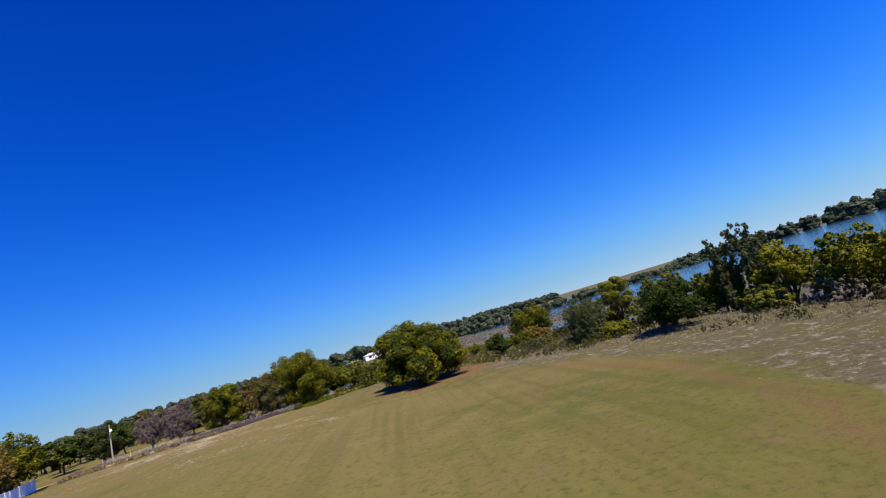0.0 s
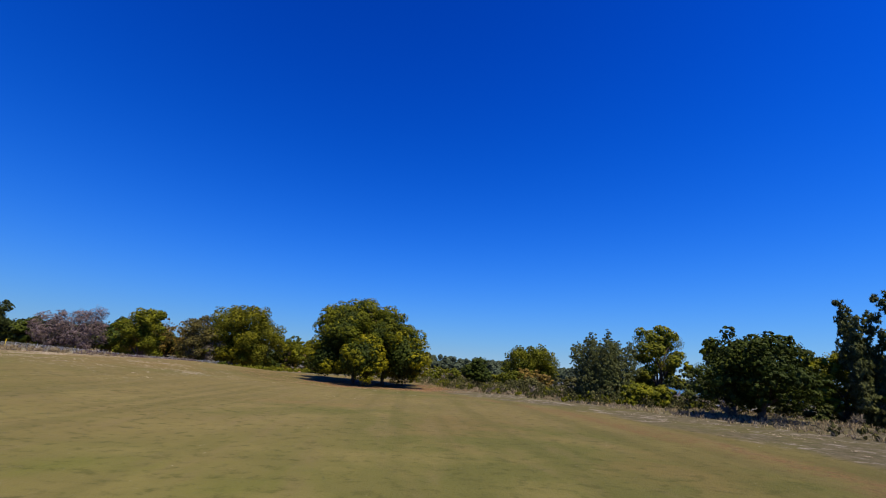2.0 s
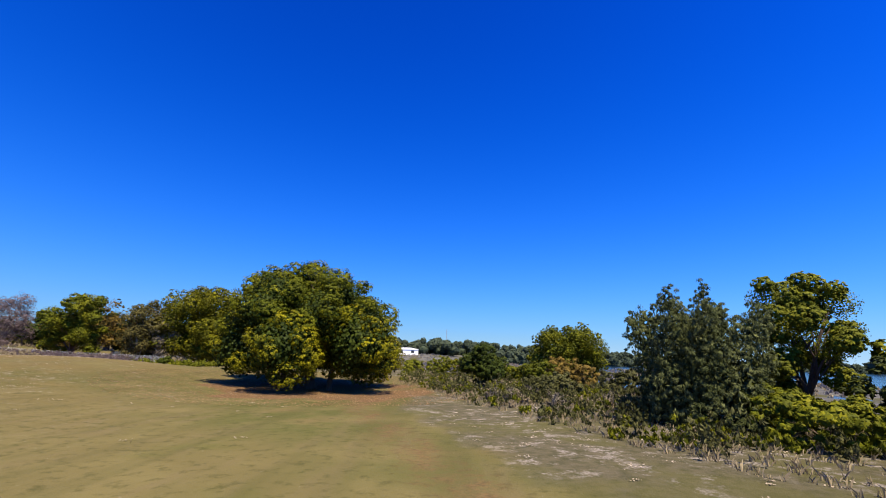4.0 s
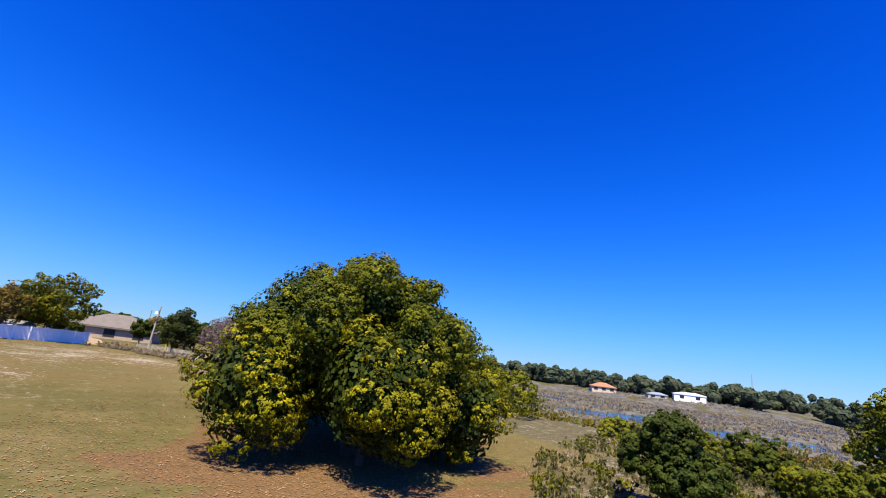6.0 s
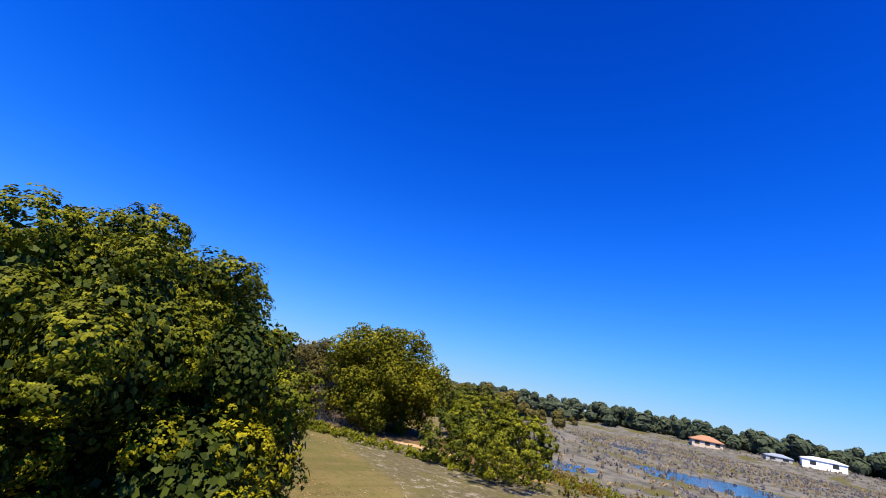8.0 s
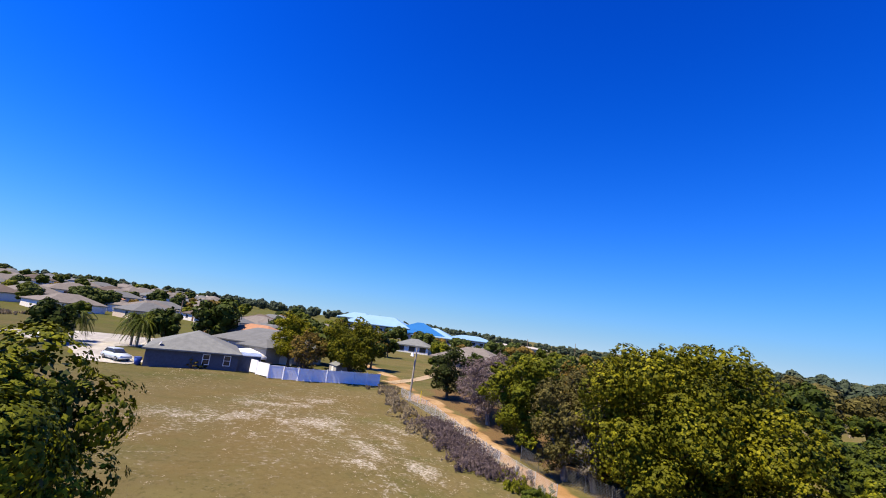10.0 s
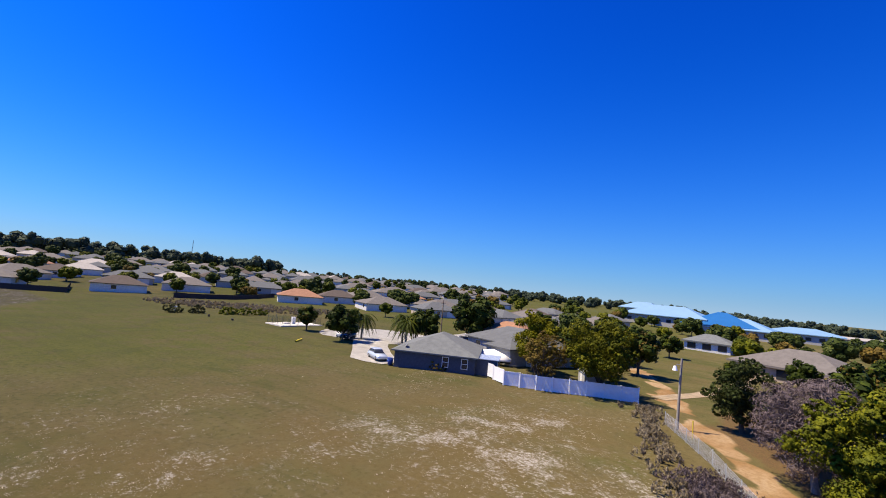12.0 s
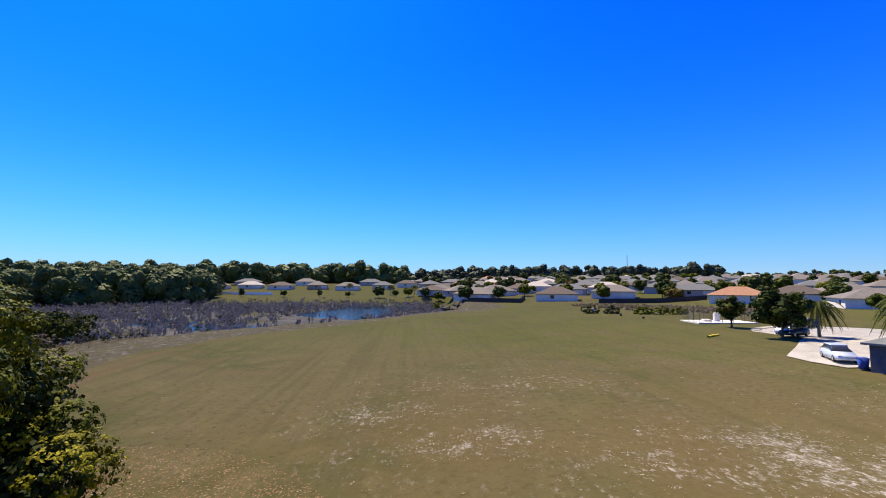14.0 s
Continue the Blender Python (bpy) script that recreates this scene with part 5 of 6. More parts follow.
for i, (x, y, h, r, leaf, text) in enumerate(((19.5, -14, 2.0, 1.7, LEAF_GREY, "grey-green shrub on the lake bank"), (24, -2, 2.8, 2.4, LEAF_BROWN, "russet shrub on the lake bank"), (26.5, -8, 3.0, 2.6, LEAF_GREY, "grey-green shrub on the lake bank"), (19, 5, 2.2, 1.8, LEAF_OAK, "olive-green shrub on the lake bank"), (24, 17, 3.2, 2.8, LEAF_OAK, "olive-green shrub on the lake bank"), (31, 5, 3.4, 3.0, LEAF_GREY, "grey-green shrub on the lake bank"), (17.8, 8, 2.4, 1.8, LEAF_GREEN, "green shrub on the lake bank"), (31, -30, 4.0, 3.2, LEAF_DARK, "dark green thicket shrub below the bank trees"), (31.5, -18, 3.8, 3.0, LEAF_DARK, "dark green thicket shrub below the bank trees"), (28, -14, 3.0, 2.6, LEAF_OAK, "olive-green thicket shrub on the bank"), (25.4, -20.5, 2.6, 2.0, LEAF_DARK, "dark green thicket shrub below the bank trees"), (24.6, -32, 2.4, 2.0, LEAF_OAK, "olive-green thicket shrub on the bank"), (34, -36, 3.6, 3.2, LEAF_DARK, "dark green thicket shrub below the bank trees"), (33.5, -48, 3.0, 2.6, LEAF_OAK, "olive-green thicket shrub on the bank"), (38.5, -60, 3.8, 3.6, LEAF_DARK, "dark green thicket shrub below the bank trees"))):
    shrub("thicket_shrub", x, y, h, r, 8000, leaf, text, 380 + i, 0.12)
dome_tree("marsh_tree", -17, 30, 7.0, 3.8, 0.6, 21080, LEAF_OAK, "olive-green tree at the edge of the marsh", 361, 12, 0.144)
dome_tree("marsh_tree", -11, 29.5, 5.8, 3.2, 0.5, 17360, LEAF_OAK, "olive-green tree at the edge of the marsh", 362, 11, 0.144)
dome_tree("marsh_tree", -22, 33, 7.6, 3.6, 0.8, 17360, LEAF_GREEN, "green tree at the edge of the marsh", 363, 11, 0.144)

# leafless mauve hedge along the wire fence
brush("fence_brush", "mauve leafless brush along the wire fence", [(-46.5 + 15.5 * t + g.normal() * 0.7, 5.6 + 5.0 * t + g.normal() * 1.3, 0.7 + 0.6 * g.rand()) for t in g.rand(190)], TWIG_MAUVE, 300, 0.052, 331, long=4.0)
brush("fence_brush", "dry brush at the foot of the wire fence", [(-66 + 26 * t + g.normal() * 0.6, -1.4 + 6 * t + g.normal() * 0.6, 0.5 + 0.6 * g.rand()) for t in g.rand(60)], REED, 120, 0.14, 332)
brush("fence_brush", "olive grass tussocks along the dirt road", [(-32 + 24 * t + g.normal() * 1.0, 11.5 + 10 * t + g.normal() * 1.0, 0.5 + 0.5 * g.rand()) for t in g.rand(110)], LEAF_YELLOW, 120, 0.13, 333, long=2.5)


def litter_leaves():
    """Fallen leaves round the large tree."""
    g = np.random.RandomState(61)
    n = 22000
    a, r = g.rand(n) * 6.283, 15.5 * np.sqrt(g.rand(n))
    x, y = TREE[0] + r * np.cos(a), TREE[1] + r * np.sin(a)
    z = land(x, y) + 0.02
    t, s = g.rand(n) * 6.283, 0.02 + 0.025 * g.rand(n)
    c, d = np.cos(t) * s, np.sin(t) * s
    lift = 0.015 * g.rand(n)
    v = np.stack([np.stack([x - c * 1.5, y - d * 1.5, z], -1), np.stack([x + d, y - c, z + lift], -1), np.stack([x + c * 1.5, y + d * 1.5, z + 0.01], -1), np.stack([x - d, y + c, z + lift * 0.4], -1)], 1)
    m = foliage("fallen_leaves", (0.15, 0.085, 0.04), (0.24, 0.14, 0.065), (0.36, 0.25, 0.15))
    return tagged(part("fallen_leaves", mesh_from("fallen_leaves", v.reshape(-1, 3), np.arange(4 * n).reshape(-1, 4), m), None), "brown fallen leaves scattered round the tree", "leaves", kind="stuff")


litter_leaves()


def tufts(name, label, places, leaf, blades, h, seed):
    """Grass tufts: short curved blades standing up from the ground."""
    g = np.random.RandomState(seed)
    p = np.repeat(places, blades, 0) + np.concatenate([g.normal(size=(len(places) * blades, 2)) * 0.07], 1)
    n = len(p)
    z = land(p[:, 0], p[:, 1]) - 0.01
    a, lean, hh = g.rand(n) * 6.283, 0.2 + 0.7 * g.rand(n), h * (0.5 + g.rand(n))
    dx, dy, w = np.cos(a), np.sin(a), 0.012 + 0.012 * g.rand(n)
    base = np.stack([p[:, 0], p[:, 1], z], -1)
    side = np.stack([-dy * w, dx * w, 0 * w], -1)
    tip = base + np.stack([dx * lean * hh, dy * lean * hh, hh], -1)
    mid = base + np.stack([dx * lean * hh * 0.3, dy * lean * hh * 0.3, hh * 0.6], -1)
    v = np.stack([base - side, base + side, mid + side * 0.8, tip], 1)
    return tagged(part(name, mesh_from(name, v.reshape(-1, 3), np.arange(4 * n).reshape(-1, 4), leaf), None), label, "grass", kind="stuff")


def spread(g, n, x0, x1, y0, y1, ok):
    x, y = x0 + (x1 - x0) * g.rand(n * 4), y0 + (y1 - y0) * g.rand(n * 4)
    k = ok(x, y)
    return np.stack([x[k], y[k]], -1)[:n]


g = np.random.RandomState(63)
tufts("dry_grass", "bleached dry grass tufts on the rough strip", spread(g, 4500, 4, 34, -80, 16, lambda x, y: x > np.interp(y, (-80, -58, -45, -30, -20, -11, -2, 16), (27, 27, 23, 15.8, 12.7, 10, 6, 4))), REED, 6, 0.20, 401)


def flecks(name, label, x, y, s0, s1, material, seed, long=1.4):
    """Flat scraps of dead grass lying on the ground."""
    g = np.random.RandomState(seed)
    n = len(x)
    z = land(x, y) + 0.025
    t, s = g.rand(n) * 6.283, s0 + (s1 - s0) * g.rand(n) ** 2
    c, d, up = np.cos(t) * s, np.sin(t) * s, 0.012 * g.rand(n)
    v = np.stack([np.stack([x - c * long, y - d * long, z], -1), np.stack([x + d, y - c, z + up], -1), np.stack([x + c * long, y + d * long, z + 0.02], -1), np.stack([x - d, y + c, z + up * 0.3], -1)], 1)
    return tagged(part(name, mesh_from(name, v.reshape(-1, 3), np.arange(4 * n).reshape(-1, 4), material), None), label, "grass", kind="stuff")


def bleached(g, n, spots):
    """Places gathered in ragged drifts about the given spots (x, y, rx, ry)."""
    xs, ys = [], []
    for cx, cy, rx, ry in spots:
        m = int(n * rx * ry / sum(q[2] * q[3] for q in spots))
        # small tufts of scraps thrown about each spot, thinning outwards
        k = max(4, m // 12)
        px, py = cx + g.normal(size=k) * rx, cy + g.normal(size=k) * ry
        i = g.randint(k, size=m)
        w = 0.07 + 0.28 * g.rand(k) ** 2
        xs.append(px[i] + g.normal(size=m) * w[i])
        ys.append(py[i] + g.normal(size=m) * w[i] * 0.7)
    return np.concatenate(xs), np.concatenate(ys)


THATCH = foliage("pale_thatch", (0.20, 0.16, 0.11), (0.36, 0.30, 0.23), (0.56, 0.50, 0.42), glow=0.05)
flecks("dead_grass", "bleached dead grass lying in drifts on the field", *bleached(g, 20000, [(-40, -9, 6, 3), (-34, -17.5, 4, 2), (-49, -6, 5, 2.2), (-32.5, 1, 2.5, 4), (-17.2, -27, 2.6, 1.4), (-21.5, -20.6, 2.2, 1.3), (-28, -32, 4, 1.5), (-54, -24, 5, 1.6), (-57.5, -28, 3, 1.0), (-46, -13, 5, 2), (-41, 1, 2, 3), (-29, 3, 2, 3), (-25, 5, 2, 2.4)]), 0.010, 0.036, THATCH, 402)
flecks("dead_grass", "bleached dead grass scattered thinly over the field", *bleached(g, 5000, [(-40, -12, 18, 14), (-22, -25, 14, 9)]), 0.010, 0.032, THATCH, 404)
flecks("dead_grass", "bleached dead grass scattered along the rough strip", *bleached(g, 5000, [(15.5, -32, 2.0, 4), (20.5, -44, 2.0, 6), (23, -58, 2.5, 7), (13, -24, 1.6, 4), (12, -14, 1.4, 4), (21, -72, 3, 5), (15, -82, 3, 3), (-20, 11, 6, 1.5), (0, 8, 5, 2)]), 0.010, 0.034, THATCH, 405)

# ---------------------------------------------------------------- things round the near house
def wire_fence(pts, label, tone=1.0):
    root = tagged(new("wire_fence"), label, "fence")
    ox, oy, oz = pts[0][0], pts[0][1], gz(*pts[0])
    root.location = (ox, oy, oz)
    steel = plain("galvanised_wire", (0.50 * tone, 0.53 * tone, 0.58 * tone), 0.5, 0.3)
    post = tube_mesh("post", [(0, 0, -0.3), (0, 0, 1.35)], [0.035, 0.03], steel, 6)
    line = []
    for a, b in zip(pts[:-1], pts[1:]):
        n = max(1, round(math.dist(a, b) / 2.6))
        line += [(a[0] + (b[0] - a[0]) * i / n, a[1] + (b[1] - a[1]) * i / n) for i in range(n)]
    line.append(pts[-1])
    for (x, y), (x2, y2) in zip(line, line[1:] + [None] * 0 + [line[-1]]):
        p = part("post", post, None, root)
        p.location = (x - ox, y - oy, gz(x, y) - oz)
        d = math.dist((x, y), (x2, y2))
        if d < 0.1:
            continue
        chunks = []
        z1, z2 = gz(x, y) - oz, gz(x2, y2) - oz
        for k in range(12):
            h = 0.06 + 1.2 * k / 11
            chunks.append(tube_arrays([(x - ox, y - oy, z1 + h), (x2 - ox, y2 - oy, z2 + h)], [0.009, 0.009], 3))
        m = int(d / 0.13)
        for k in range(1, m):
            t = k / m
            q = (x - ox + (x2 - x) * t, y - oy + (y2 - y) * t, z1 + (z2 - z1) * t)
            chunks.append(tube_arrays([(q[0], q[1], q[2] + 0.06), (q[0], q[1], q[2] + 1.26)], [0.008, 0.008], 3))
        part("mesh_panel", mesh_from("mesh_panel", *join(chunks), steel), None, root)
    return root


wire_fence([(-60.0, 1.7), (-55, 4.0), (-50.5, 6.2), (-43, 9.0), (-36, 11.4), (-29, 14.4)], "grey wire mesh fence on thin posts beside the dirt road")
wire_fence([(-39.5, 14.2), (-36.2, 15.0), (-30.1, 19.0), (-26, 22.6)], "weathered wire fence under the roadside trees", 0.25)


def loft(sections, material, name):
    """A closed body through rings of equal count."""
    vs, fs, n = [], [], len(sections[0])
    for s in sections:
        vs += s
    for i in range(len(sections) - 1):
        for j in range(n):
            k = (j + 1) % n
            fs.append((i * n + j, i * n + k, (i + 1) * n + k, (i + 1) * n + j))
    bm = bmesh.new()
    bv = [bm.verts.new(v) for v in vs]
    for f in fs:
        bm.faces.new([bv[i] for i in f])
    bm.faces.new(bv[:n][::-1])
    bm.faces.new(bv[-n:])
    bmesh.ops.recalc_face_normals(bm, faces=bm.faces[:])
    for f in bm.faces:
        f.smooth = True
    me = bpy.data.meshes.new(name)
    bm.to_mesh(me)
    bm.free()
    me.materials.append(material)
    return me


MAT_TYRE = plain("tyre_rubber", (0.02, 0.02, 0.02), 0.8)
MAT_RIM = plain("wheel_alloy", (0.45, 0.45, 0.46), 0.35, 0.9)
MAT_LAMP = plain("lamp_lens", (0.65, 0.65, 0.62), 0.15)
MAT_TAIL = plain("tail_lamp_red", (0.35, 0.02, 0.02), 0.25)


def car(x, y, rz, paint, label, tall=1.0, long=1.0, bed=False):
    """A car along its own +x: lofted body and cabin, glass, lamps, four wheels."""
    root = tagged(new("car"), label, "car")
    root.location = (x, y, gz(x, y) + 0.09)
    root.rotation_euler.z = radians(rz)

    def ring_at(px, half, z0, z1, r=0.10):
        return [(px * long, -half, z0), (px * long, half, z0), (px * long, half + 0.03, z0 + (z1 - z0) * 0.55), (px * long, half - r, z1), (px * long, -half + r, z1), (px * long, -half - 0.03, z0 + (z1 - z0) * 0.55)]

    t = tall
    part("body", loft([ring_at(-2.28, 0.70, 0.38, 0.72), ring_at(-2.18, 0.84, 0.26, 0.90 * t), ring_at(-1.5, 0.88, 0.22, 0.96 * t), ring_at(0.9, 0.88, 0.22, 0.94 * t), ring_at(1.7, 0.85, 0.22, 0.84 * t), ring_at(2.22, 0.78, 0.30, 0.70 * t), ring_at(2.32, 0.62, 0.40, 0.60)], paint, "body"), None, root)
    c0, c1 = (-0.55, 0.75) if bed else (-1.95, 0.95)
    part("cabin", loft([ring_at(c0, 0.78, 0.9 * t, 0.95 * t), ring_at(c0 + 0.45, 0.70, 0.9 * t, 1.44 * t), ring_at(c1 - 0.85, 0.70, 0.9 * t, 1.47 * t), ring_at(c1, 0.80, 0.88 * t, 0.93 * t)], MAT_GLASS, "cabin"), None, root, "dark tinted glass")
    part("roof_panel", loft([ring_at(c0 + 0.42, 0.66, 1.40 * t, 1.455 * t), ring_at(c0 + 0.6, 0.69, 1.42 * t, 1.50 * t), ring_at(c1 - 0.95, 0.69, 1.43 * t, 1.52 * t), ring_at(c1 - 0.78, 0.66, 1.40 * t, 1.46 * t)], paint, "roof_panel"), None, root)
    for s in (-1, 1):
        part("headlight", solid((2.14 * long, 2.26 * long, s * 0.62 - 0.14, s * 0.62 + 0.14, 0.60, 0.74), bevel=0.02), MAT_LAMP, root)
        part("tail_light", solid((-2.26 * long, -2.15 * long, s * 0.66 - 0.12, s * 0.66 + 0.12, 0.70, 0.88), bevel=0.02), MAT_TAIL, root)
        for px in (-1.38, 1.42):
            bm = bmesh.new()
            bmesh.ops.create_cone(bm, cap_ends=True, segments=18, radius1=0.33, radius2=0.33, depth=0.22)
            bmesh.ops.bevel(bm, geom=[e for e in bm.edges if e.calc_face_angle(0) > 1], offset=0.04, segments=2, affect="EDGES")
            w = part("wheel", bm, MAT_TYRE, root)
            w.matrix_local = pose(px * long, s * 0.80, 0.33, 90, 0, 0)
            bm = bmesh.new()
            bmesh.ops.create_cone(bm, cap_ends=True, segments=12, radius1=0.20, radius2=0.17, depth=0.245)
            part("rim", bm, MAT_RIM, w)
    return root


PAINT_SILVER = plain("silver_blue_paint", (0.55, 0.62, 0.70), 0.25, 0.3, var=0.04, spec=0.6)
PAINT_WHITE = plain("white_car_paint", (0.75, 0.76, 0.78), 0.25, 0.0, var=0.04, spec=0.6)
PAINT_BLACK = plain("black_car_paint", (0.02, 0.022, 0.025), 0.2, 0.2, var=0.1, spec=0.6)
PAINT_RED = plain("dark_red_paint", (0.20, 0.02, 0.02), 0.25, 0.2, var=0.1, spec=0.6)
car(-59.4, -37.6, 62, PAINT_SILVER, "silver hatchback parked on the concrete drive")
car(-73.4, -59.1, 30, PAINT_WHITE, "white pickup parked under the tree beside the cul-de-sac", 1.15, 1.1, True)
car(-71.3, -55.7, 20, PAINT_BLACK, "black car parked in the tree shade", 1.1)
car(-83.7, -66.9, 15, PAINT_BLACK, "black car parked at the far kerb")
car(-90.1, -39.5, 160, PAINT_BLACK, "black van parked under the large tree", 1.25, 1.1)
car(-40.5, 20.4, 140, PAINT_BLACK, "dark car parked under the roadside trees")
car(-37.0, 21.5, 140, PAINT_RED, "dark red car parked under the roadside trees")


def wheelie_bin(x, y, rz, colour, label):
    root = tagged(new("wheelie_bin"), label, "bin", "bins beside the house")
    root.location = (x, y, gz(x, y))
    root.rotation_euler.z = radians(rz)

    def sq(h, a, b):
        return [(-a, -b, h), (a, -b, h), (a, b, h), (-a, b, h)]

    part("body", loft([sq(0.08, 0.22, 0.24), sq(0.5, 0.27, 0.29), sq(1.0, 0.31, 0.34)], colour, "body"), None, root)
    part("lid", loft([sq(1.0, 0.33, 0.37), sq(1.05, 0.34, 0.38), sq(1.11, 0.26, 0.28)], colour, "lid"), None, root)
    part("handle", tube_mesh("handle", [(-0.25, 0.40, 1.0), (0.25, 0.40, 1.0)], [0.02, 0.02], colour, 6), None, root)
    for s in (-1, 1):
        bm = bmesh.new()
        bmesh.ops.create_cone(bm, cap_ends=True, segments=12, radius1=0.12, radius2=0.12, depth=0.06)
        w = part("wheel", bm, MAT_TYRE, root)
        w.matrix_local = pose(s * 0.25, 0.26, 0.12, 0, 90, 0)


BIN_BLUE = plain("blue_bin_plastic", (0.02, 0.06, 0.30), 0.5)
BIN_DARK = plain("dark_bin_plastic", (0.02, 0.025, 0.05), 0.5)
for x, y, c, text in ((-57.6, -33.6, BIN_BLUE, "blue plastic wheelie bin beside the house wall"), (-58.0, -32.5, BIN_BLUE, "blue plastic wheelie bin beside the house wall"), (-58.9, -30.6, BIN_DARK, "dark plastic wheelie bin beside the house wall"), (-59.3, -29.7, BIN_DARK, "dark plastic wheelie bin beside the house wall")):
    wheelie_bin(x, y, 110 + 7 * x, c, text)


def satellite_dish(x, y):
    root = tagged(new("satellite_dish"), "grey satellite dish on a thin mast beside the house", "dish")
    root.location = (x, y, gz(x, y))
    steel = plain("dish_grey", (0.35, 0.35, 0.36), 0.5, 0.4)
    part("mast", tube_mesh("mast", [(0, 0, -0.2), (0, 0, 2.9)], [0.035, 0.03], steel, 8), None, root)
    bm = bmesh.new()
    bmesh.ops.create_uvsphere(bm, u_segments=16, v_segments=10, radius=0.6)
    bmesh.ops.delete(bm, geom=[v for v in bm.verts if v.co.z > -0.42], context="VERTS")
    bmesh.ops.solidify(bm, geom=bm.faces[:], thickness=0.02)
    d = part("reflector", bm, steel, root)
    d.matrix_local = pose(0.05, -0.05, 3.1, 60, 0, 40) @ pose(0, 0, 0.5)
    part("arm", tube_mesh("arm", [(0.05, -0.05, 2.9), (0.28, -0.28, 3.2)], [0.015, 0.015], steel, 6), None, root)


satellite_dish(-58.6, -31.6)
shrub("foundation_shrub", -59.8, -27.6, 1.9, 0.9, 1612, LEAF_BROWN, "brown clipped shrub against the house wall", 371, 0.12)
shrub("foundation_shrub", -60.3, -26.4, 0.9, 0.6, 744, LEAF_DARK, "low dark shrub against the house wall", 372, 0.12)


def lean_to():
    root = tagged(new("lean_to"), "open lean-to with a pale metal roof beside the house", "lean-to")
    root.matrix_world = pose(-64.9, -23.6, 1.75, 0, 0, 112)
    metal = plain("pale_metal_roof", (0.60, 0.66, 0.74), 0.35, 0.4, var=0.06)
    part("roof", solid((-0.2, 3.4, -2.2, 2.8, 2.32, 2.38)), metal, root)
    for i in range(12):
        part("rib", solid((-0.2, 3.4, -2.2 + i * 0.45, -2.16 + i * 0.45, 2.38, 2.42)), metal, root)
    for x, y in ((3.2, -2.0), (3.2, 2.6), (0.1, 2.6)):
        part("post", solid((x - 0.05, x + 0.05, y - 0.05, y + 0.05, -0.4, 2.32)), MAT_TRIM, root)
    part("back_wall", solid((-0.1, 3.2, -2.12, -2.04, -0.4, 2.3)), MAT_WALL, root)


lean_to()


def covered_boat():
    root = tagged(new("covered_boat"), "boat on a trailer under a white peaked cover", "boat")
    root.matrix_world = pose(-73.5, -25.5, 1.9, 0, 0, 100)
    cover = plain("white_boat_cover", (0.80, 0.80, 0.80), 0.7, var=0.05)

    def rib(px, w, h):
        return [(px, -w, 0.8), (px, w, 0.8), (px, w * 0.9, 1.1), (px, 0.05, h), (px, -0.05, h), (px, -w * 0.9, 1.1)]

    part("cover", loft([rib(-3.2, 1.1, 1.3), rib(-1.5, 1.3, 2.2), rib(0.4, 1.3, 2.5), rib(2.2, 1.0, 1.9), rib(3.4, 0.15, 1.3)], cover, "cover"), None, root)
    part("hull", loft([[(-3.1, -0.9, 0.5), (-3.1, 0.9, 0.5), (-3.1, 1.0, 0.8), (-3.1, -1.0, 0.8)], [(0.5, -0.8, 0.4), (0.5, 0.8, 0.4), (0.5, 1.15, 0.8), (0.5, -1.15, 0.8)], [(3.2, -0.1, 0.6), (3.2, 0.1, 0.6), (3.2, 0.12, 0.8), (3.2, -0.12, 0.8)]], PAINT_BLACK, "hull"), None, root)
    part("trailer", solid((-3.0, 4.4, -0.06, 0.06, 0.32, 0.42), (-1.2, -1.0, -1.0, 1.0, 0.3, 0.4)), MAT_RIM, root)
    for s in (-1, 1):
        bm = bmesh.new()
        bmesh.ops.create_cone(bm, cap_ends=True, segments=16, radius1=0.32, radius2=0.32, depth=0.2)
        w = part("wheel", bm, MAT_TYRE, root)
        w.matrix_local = pose(-1.1, s * 1.0, 0.3, 90, 0, 0)


covered_boat()


def shed(x, y, rz, w, d, h, wall, roof, label):
    root = tagged(new("shed"), label, "shed")
    root.matrix_world = pose(x, y, gz(x, y), 0, 0, rz)
    part("wall", wall_ring(w, d, h, 0.08, -0.3), wall, root)
    bm = bmesh.new()
    a, b = w / 2 + 0.15, d / 2 + 0.15
    vs = [bm.verts.new(p) for p in ((-a, -b, h), (a, -b, h), (a, b, h), (-a, b, h), (-a, 0, h + d * 0.22), (a, 0, h + d * 0.22))]
    for f in ((0, 1, 5, 4), (2, 3, 4, 5), (0, 4, 3), (1, 2, 5), (3, 2, 1, 0)):
        bm.faces.new([vs[i] for i in f])
    part("roof", bm, roof, root)
    part("door", solid((-0.45, 0.45, -d / 2 - 0.04, -d / 2 + 0.02, 0, 1.9)), MAT_TRIM, root)
    return root


shed(-79.5, -20.5, 20, 2.6, 2.2, 2.1, MAT_TRIM, MAT_ROOF, "small white garden shed with grey roof")
shed(-73.6, -9.6, 30, 3.4, 2.4, 2.0, WALLS[2], MAT_ROOF, "grey garden shed behind the white fence")


